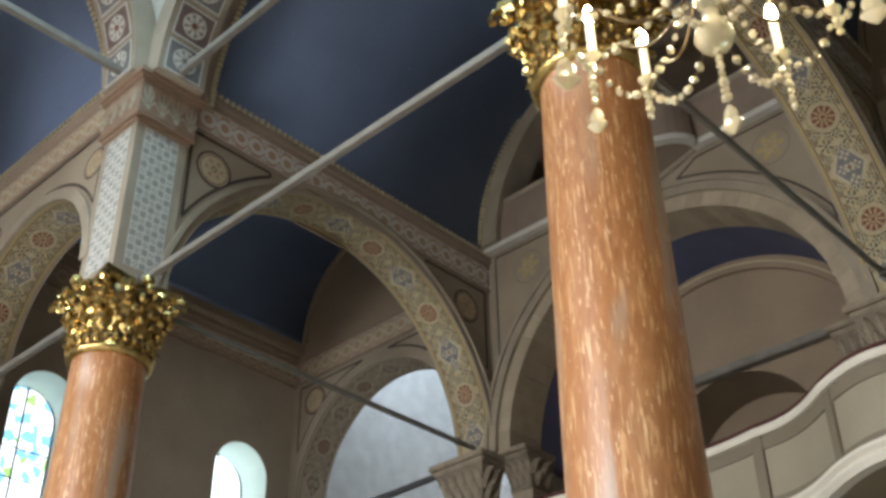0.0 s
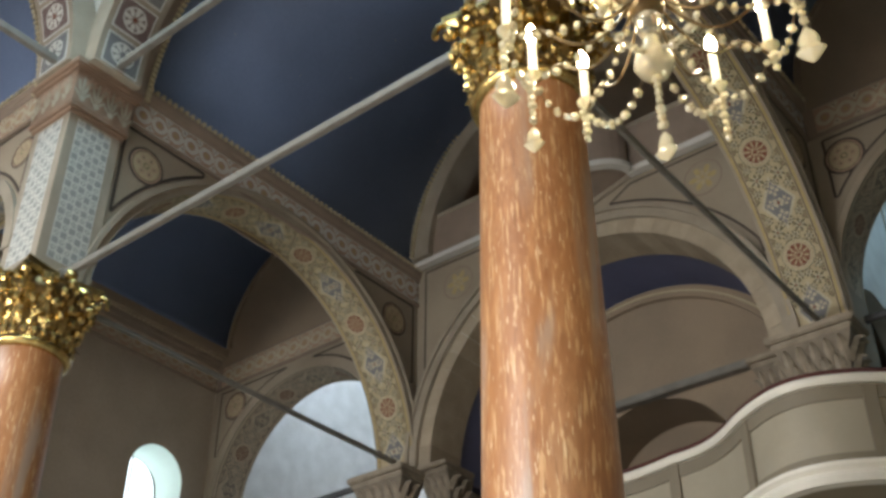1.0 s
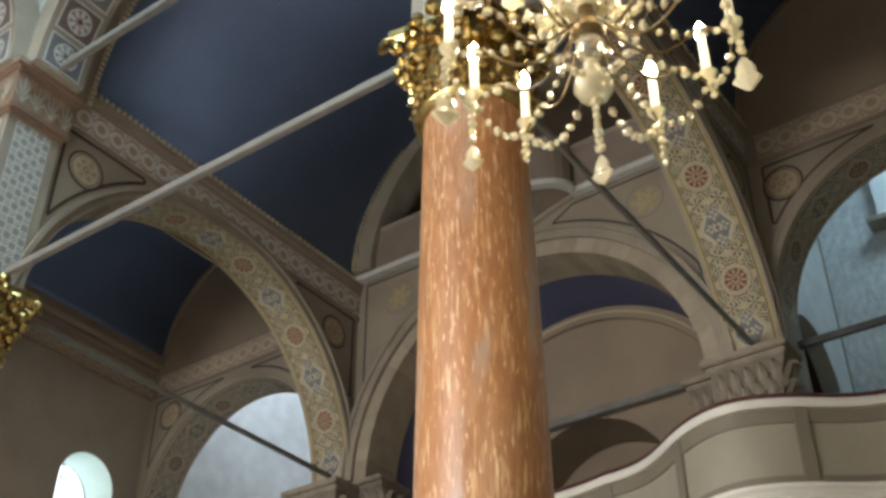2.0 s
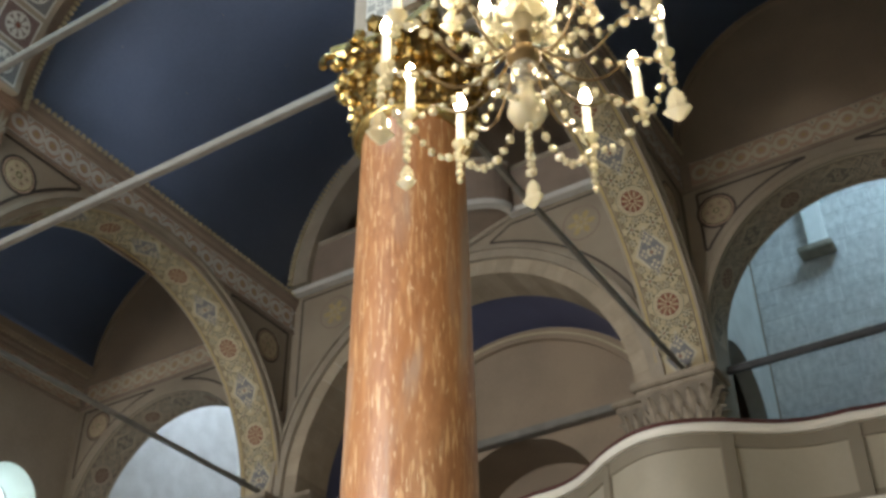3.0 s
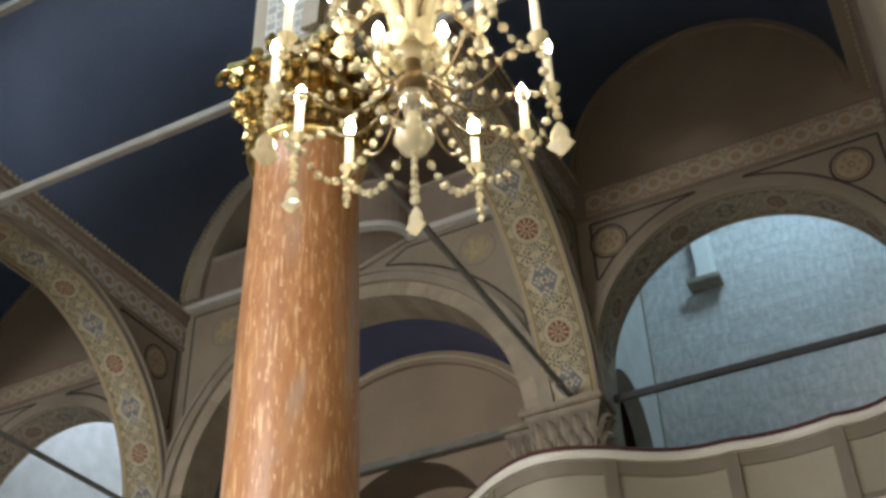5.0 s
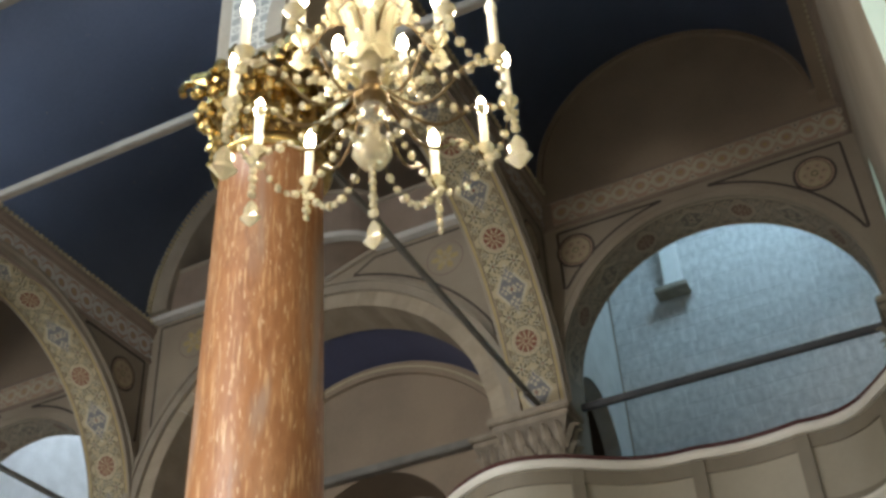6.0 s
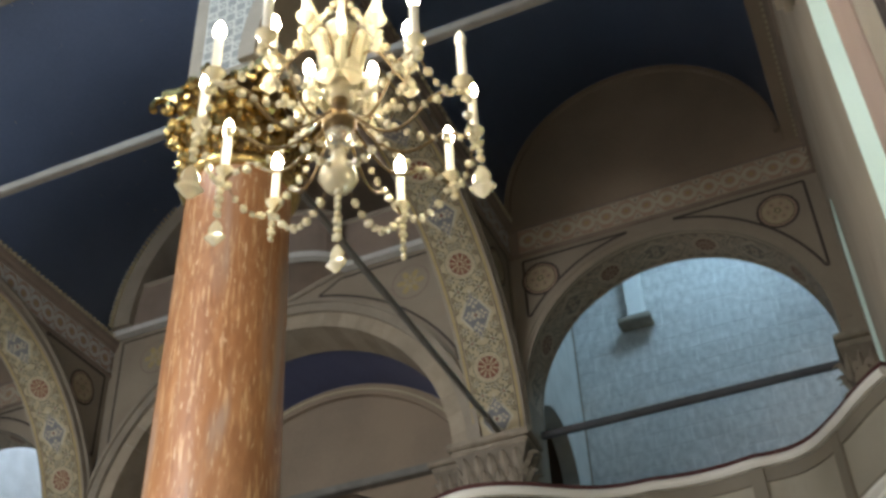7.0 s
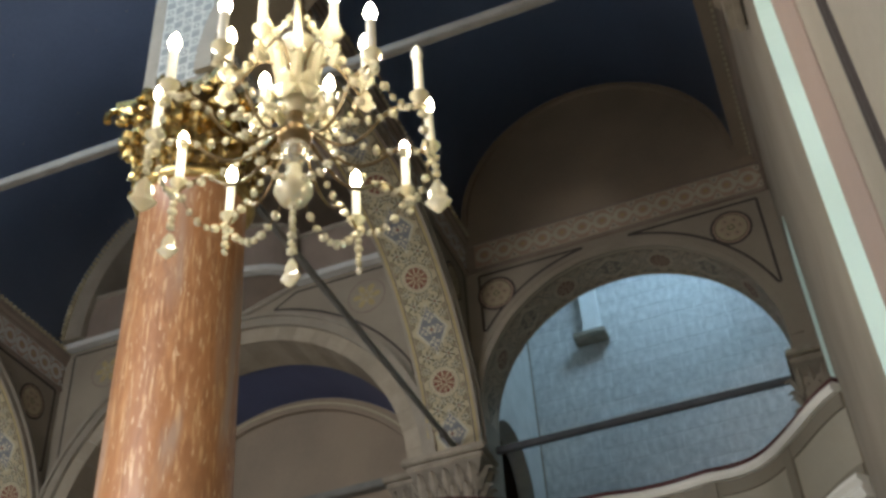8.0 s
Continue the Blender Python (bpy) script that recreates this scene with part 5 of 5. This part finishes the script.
# east wall respond between the arm's windows
rs = tagged(empty("wall_pilaster", (XE, -1.80, 0)), "flat plastered wall pilaster in dusty pink with a tan edge", "pilaster")
part("pilaster_shaft", box_bm(-0.008, 0.02, -0.48, 0.47, 0, 9.3, bevel=0.003), SPANDREL, rs)
part("pilaster_face", box_bm(-0.014, -0.007, -0.07, 0.46, 0, 9.3, bevel=0.003), DULL_PINK, rs, "dusty pink face")
part("edge_bead", box_bm(-0.02, 0.01, -0.51, -0.48, 0, 9.3, bevel=0.006), DARK_LINE, rs)
wc = tagged(empty("wall_capital", (XE, 0.0, 6.62)), "carved stone bracket under the cross arch", "bracket")
part("bracket", box_bm(-0.10, 0.02, -0.26, 0.26, -0.30, 0.0, bevel=0.04), CARVED, wc)
part("slab", box_bm(-0.14, 0.02, -0.30, 0.30, 0.0, 0.07, bevel=0.015), CARVED, wc)


# ---- gallery with the curving white front ----
STILES = [NAVE_C + e * d for d in (1.09, 1.98, 3.02, 3.92, 4.76, 5.42) for e in (-1, 1)] + [NAVE_C]
STILES.sort()


def gallery_y(x):
    """Plan of the gallery front: it swells round the piers, steps forward at the walls and breaks at each stile."""
    d = abs(x - NAVE_C)
    y = 4.37 - 0.024 * d - 0.64 * math.exp(-((d - 2.5) / 0.82) ** 2) - 1.15 / (1 + math.exp(-(d - 5.60) / 0.18))
    for a, b in zip(STILES, STILES[1:]):
        if a <= x <= b and not a < NAVE_C + 2.5 < b and not a < NAVE_C - 2.5 < b:
            y += 0.045 * math.sin(math.pi * (x - a) / (b - a))
    return y


ZT, ZB = 5.79, 5.00
GX0, GX1, NG = XW + 0.01, XE - 0.01, 240
gpath = [(GX0 + (GX1 - GX0) * i / NG, gallery_y(GX0 + (GX1 - GX0) * i / NG), 0) for i in range(NG + 1)]
gallery = tagged(empty("gallery"), "white-painted choir gallery with a curving panelled front", "gallery", kind="structure")
sweep("front_panel", gpath, [(-0.06, ZB), (0.0, ZB), (0.0, ZT - 0.06), (-0.06, ZT - 0.06)], PANEL, gallery, smooth=False)
sweep("handrail", gpath, [(-0.10, ZT - 0.08), (0.055, ZT - 0.08), (0.075, ZT - 0.05), (0.075, ZT - 0.02), (0.05, ZT), (-0.10, ZT)], PARAPET, gallery, "white-painted handrail")
sweep("rail_cloth", gpath, [(-0.12, ZT + 0.001), (0.052, ZT + 0.001), (0.056, ZT + 0.022), (0.04, ZT + 0.042), (-0.12, ZT + 0.045)], CLOTH, gallery, "dark red cloth strip on the rail")
sweep("upper_trim", gpath, [(0.0, ZT - 0.20), (0.018, ZT - 0.20), (0.018, ZT - 0.08), (0.0, ZT - 0.08)], PANEL_TRIM, gallery)
sweep("lower_trim", gpath, [(0.0, ZB + 0.06), (0.018, ZB + 0.06), (0.018, ZB + 0.15), (0.0, ZB + 0.15)], PANEL_TRIM, gallery)
sweep("base_moulding", gpath, [(-0.05, ZB - 0.09), (0.05, ZB - 0.09), (0.085, ZB - 0.04), (0.06, ZB + 0.0), (0.10, ZB + 0.03), (0.10, ZB + 0.06), (-0.05, ZB + 0.06)], PARAPET, gallery, "white-painted base moulding")
for x in STILES:
    ang = math.atan2(gallery_y(x + 0.08) - gallery_y(x - 0.08), 0.16)
    st = part("stile", box_bm(-0.055, 0.055, -0.028, 0.0, ZB + 0.06, ZT - 0.08, bevel=0.004), PANEL_TRIM, gallery)
    st.matrix_local = Matrix.Translation((x, gallery_y(x), 0)) @ Matrix.Rotation(ang, 4, "Z")
v, f = [], []
for x, y, _ in gpath:
    v += [(x, y + 0.04, ZB - 0.08), (x, 8.2, ZB - 0.08), (x, 8.2, ZB + 0.0), (x, y + 0.04, ZB + 0.0)]
for i in range(NG):
    for j in range(4):
        a, b = 4 * i + j, 4 * i + (j + 1) % 4
        f.append((a, a + 4, b + 4, b))
part("soffit", mesh_of("soffit", v, f, SOFFIT), parent=gallery, label="brown painted underside")
for px in (-6.6, -3.6, -1.4, 1.6):
    part("soffit_batten", box_bm(px - 0.02, px + 0.02, gallery_y(px) + 0.1, 8.1, ZB - 0.10, ZB - 0.079), PARAPET, gallery)

# ---- crystal chandelier ----
AX, AY = 1.767, -1.859
chand = tagged(empty("chandelier", (AX, AY, 3.68)), "gilt and crystal chandelier with candle bulbs, glass garlands and drops", "chandelier")
FACE = math.atan2(AY + 4.25, AX - 3.05)  # bearing away from the aisle's middle


def crystal_drop(size):
    """A flat faceted pendant, wider below its middle, with a point."""
    bm = bmesh.new()
    prof = [(0.0, 0.0), (0.12, 0.07), (0.22, 0.16), (0.30, 0.24), (0.37, 0.33), (0.30, 0.40), (0.23, 0.48), (0.25, 0.60), (0.21, 0.74), (0.12, 0.88), (0.0, 1.0)]
    n = 8
    rings = []
    for r, h in prof:
        if r == 0:
            rings.append([bm.verts.new((0, 0, -size * (1 - h)))])
        else:
            rings.append([bm.verts.new((size * r * math.cos(2 * math.pi * i / n) * (1.0 if i % 2 else 0.86), size * r * 0.28 * math.sin(2 * math.pi * i / n), -size * (1 - h))) for i in range(n)])
    for a, b in zip(rings, rings[1:]):
        if len(a) == 1:
            for i in range(n):
                bm.faces.new((a[0], b[(i + 1) % n], b[i]))
        elif len(b) == 1:
            for i in range(n):
                bm.faces.new((a[i], a[(i + 1) % n], b[0]))
        else:
            for i in range(n):
                bm.faces.new((a[i], a[(i + 1) % n], b[(i + 1) % n], b[i]))
    bmesh.ops.recalc_face_normals(bm, faces=bm.faces)
    me = bpy.data.meshes.new("crystal_drop")
    bm.to_mesh(me)
    bm.free()
    me.materials.append(CRYSTAL)
    return me


def bead(r):
    bm = bmesh.new()
    bmesh.ops.create_icosphere(bm, subdivisions=1, radius=r, matrix=Matrix.Diagonal((1, 0.72, 1, 1)))
    me = bpy.data.meshes.new("crystal_bead")
    bm.to_mesh(me)
    bm.free()
    me.materials.append(CRYSTAL)
    return me


DROP_L, DROP_M, BEAD_L, BEAD_S = crystal_drop(0.15), crystal_drop(0.115), bead(0.0195), bead(0.0155)


def hang(name, me, x, y, z, rz=0.0, parent=None):
    ob = new(name, me)
    ob.parent = parent or chand
    ob.matrix_local = pose(x, y, z, 0, 0, rz)
    return ob


def garland(a, b, sag, n, me=None):
    """A string of beads hanging between two points."""
    a, b = Vector(a), Vector(b)
    bm = bmesh.new()
    tube(bm, [a.lerp(b, k / 10) - Vector((0, 0, sag * 4 * k / 10 * (1 - k / 10))) for k in range(11)], 0.0022, 4)
    part("bead_wire", bm, BRASS, chand)
    for i in range(n):
        t = (i + 0.5) / n
        q = a.lerp(b, t)
        hang("crystal_bead", me or (BEAD_L if i % 2 else BEAD_S), q.x, q.y, q.z - sag * 4 * t * (1 - t), 37 * i)


def polar(a, r, z):
    return (r * math.cos(a), r * math.sin(a), z)


# stem, heights from the lowest drop's point
bm = bmesh.new()
lathe(bm, [(0.02, 0.60), (0.052, 0.62), (0.062, 0.65), (0.04, 0.68), (0.03, 0.73), (0.028, 0.86), (0.055, 0.90), (0.06, 0.94), (0.03, 0.98), (0.02, 1.2), (0.04, 1.24), (0.02, 1.3), (0.012, 1.9)], 20)
part("stem", bm, BRASS, chand, smooth=True)
bm = bmesh.new()
lathe(bm, [(0.012, 0.345), (0.042, 0.352), (0.064, 0.39), (0.056, 0.43), (0.028, 0.47), (0.028, 0.50), (0.012, 0.51)], 20)
part("crystal_ball", bm, CRYSTAL, chand, smooth=True)
bm = bmesh.new()
lathe(bm, [(0.015, 0.515), (0.034, 0.525), (0.046, 0.555), (0.046, 0.59), (0.02, 0.61)], 20)
part("crystal_cup", bm, CLEAR, chand, smooth=True)
bm = bmesh.new()
lathe(bm, [(0.02, 0.735), (0.05, 0.76), (0.055, 0.82), (0.035, 0.87), (0.02, 0.88)], 16)
part("crystal_knop", bm, CRYSTAL, chand, smooth=True)
bm = bmesh.new()
lathe(bm, [(0.02, 0.985), (0.06, 1.0), (0.085, 1.05), (0.07, 1.1), (0.03, 1.16), (0.02, 1.18)], 16)
part("crystal_knop", bm, CRYSTAL, chand, smooth=True)
bm = bmesh.new()
tube(bm, [(0, 0, 1.9), (0, 0, 7.88)], 0.008, 6)
part("chain_rod", bm, BRASS, chand)
hang("crystal_drop", DROP_M, 0, 0, 0.125)
for i in range(7):
    hang("crystal_bead", BEAD_L if i % 2 == 0 else BEAD_S, 0, 0, 0.15 + 0.031 * i, 30 * i)

ARM_A = [30, 60, 90, 120, 150, -30, -60, -90, -120, -150]
R_ARM, Z_CUP = 0.455, 0.62
DROPS = {90: (4, DROP_L), -90: (3, DROP_L), 60: (5, DROP_M), -60: (2, None), 30: (4, None), -30: (6, None)}  # beads and pendant by arm
sleeve = bmesh.new()
lathe(sleeve, [(0.015, 0.0), (0.016, 0.005), (0.0155, 0.158), (0.008, 0.163)], 12)
sleeve_me = bpy.data.meshes.new("candle_sleeve")
sleeve.to_mesh(sleeve_me)
sleeve.free()
sleeve_me.materials.append(CANDLE)
bulb = bmesh.new()
lathe(bulb, [(0.010, 0.163), (0.017, 0.178), (0.021, 0.196), (0.016, 0.222), (0.004, 0.246)], 12)
bulb_me = bpy.data.meshes.new("bulb")
bulb.to_mesh(bulb_me)
bulb.free()
bulb_me.materials.append(BULB)
dead_me = bulb_me.copy()
dead_me.materials.clear()
dead_me.materials.append(DEAD_BULB)
cup = bmesh.new()
lathe(cup, [(0.006, -0.04), (0.014, -0.03), (0.027, -0.010), (0.034, 0.002), (0.022, 0.002), (0.012, -0.002)], 14)
cup_me = bpy.data.meshes.new("drip_cup")
cup.to_mesh(cup_me)
cup.free()
cup_me.materials.append(CRYSTAL)

tips = []
for deg in ARM_A:
    a = FACE + radians(deg)
    bm = bmesh.new()
    pts = []
    for i in range(15):
        t = i / 14
        r = 0.05 + (R_ARM - 0.05) * t
        z = 0.66 - 0.13 * math.sin(math.pi * min(1, t * 1.35)) + (Z_CUP - 0.66 - 0.04) * t ** 2
        pts.append(polar(a, r, z))
    tube(bm, pts, 0.0058, 6)
    arm = part("arm", bm, BRASS, chand)
    x, y, _ = polar(a, R_ARM, 0)
    hang("drip_cup", cup_me, x, y, Z_CUP, 0, arm)
    unlit = deg == -120
    hang("candle_sleeve", sleeve_me, x, y, Z_CUP, 0, arm)
    hang("bulb", dead_me if unlit else bulb_me, x, y, Z_CUP, 0, arm)
    if not unlit:
        lt = new("bulb_light", bpy.data.lights.new("bulb_light", "POINT"))
        lt.data.energy, lt.data.shadow_soft_size, lt.data.color = 4.0, 0.03, (1.0, 0.84, 0.58)
        lt.matrix_world = Matrix.Translation((AX + x, AY + y, 3.68 + Z_CUP + 0.29))
    tips.append((a, x, y))
    # bead chain and drop under each cup
    k, drop = DROPS.get(deg, (2, None))
    xo, yo, _ = polar(a, R_ARM + 0.012, 0)
    for i in range(k):
        hang("crystal_bead", BEAD_L if i % 2 == 0 else BEAD_S, xo, yo, Z_CUP - 0.055 - 0.034 * i, 25 * i)
    if drop:
        hang("crystal_drop", drop, xo, yo, Z_CUP - 0.045 - 0.034 * k, math.degrees(FACE) + 90 + 18 * math.sin(deg))
tips.sort()
for (a0, x0_, y0_), (a1, x1_, y1_) in zip(tips, tips[1:] + tips[:1]):
    if math.hypot(x1_ - x0_, y1_ - y0_) < 0.3:
        garland((x0_, y0_, Z_CUP - 0.03), (x1_, y1_, Z_CUP - 0.03), 0.085, 6)
    else:
        garland((x0_, y0_, Z_CUP - 0.05), (0, 0, 0.47), 0.16, 10)
        garland((x1_, y1_, Z_CUP - 0.05), (0, 0, 0.47), 0.16, 10)
for a, x, y in tips:
    garland((x * 0.94, y * 0.94, Z_CUP - 0.02), polar(a, 0.07, 0.72), 0.06, 8)
for k in range(6):
    a = FACE + radians(30 + 60 * k)
    bm = bmesh.new()
    tube(bm, [polar(a, 0.04 + 0.20 * t / 8, 0.92 + 0.09 * math.sin(math.pi * 1.4 * t / 8)) for t in range(9)], 0.005, 6)
    arm = part("arm", bm, BRASS, chand)
    x, y, _ = polar(a, 0.24, 0)
    hang("drip_cup", cup_me, x, y, 0.93, 0, arm)
    hang("candle_sleeve", sleeve_me, x, y, 0.93, 0, arm)
    hang("bulb", bulb_me, x, y, 0.93, 0, arm)
    bm = bmesh.new()
    tube(bm, [polar(a + 0.5, 0.05 + 0.10 * (t / 8) ** 2, 0.80 + 0.42 * t / 8) for t in range(9)], [0.008 + 0.017 * math.sin(math.pi * min(1, 0.25 + 0.8 * t / 8)) for t in range(9)], 7)
    part("crystal_spear", bm, CRYSTAL, chand, "tall curving crystal spear")
    garland((x, y, 0.91), polar(a, 0.05, 1.22), 0.05, 7)
    garland((x, y, 0.90), polar(a + radians(60), 0.24, 0.90), 0.06, 6)
    hang("crystal_drop", DROP_M, x, y, 0.885, math.degrees(a))
    # leaf-shaped crystal plates round the knop
    hang("crystal_drop", DROP_L, *polar(a, 0.085, 0.90), math.degrees(a) + 90)

# small dark fitting in the east window's reveal
fx = tagged(empty("wall_fixture", (XE + 0.22, -0.315, 4.42)), "small black fitting on the window reveal", "fixture")
part("plate", box_bm(-0.03, 0.03, -0.03, 0.0, -0.05, 0.05, bevel=0.006), DARK_LINE, fx)
bm = bmesh.new()
tube(bm, [(0, -0.02, 0.02), (0, -0.07, 0.03), (0, -0.08, -0.03)], 0.012, 8)
part("hook", bm, DARK_LINE, fx)
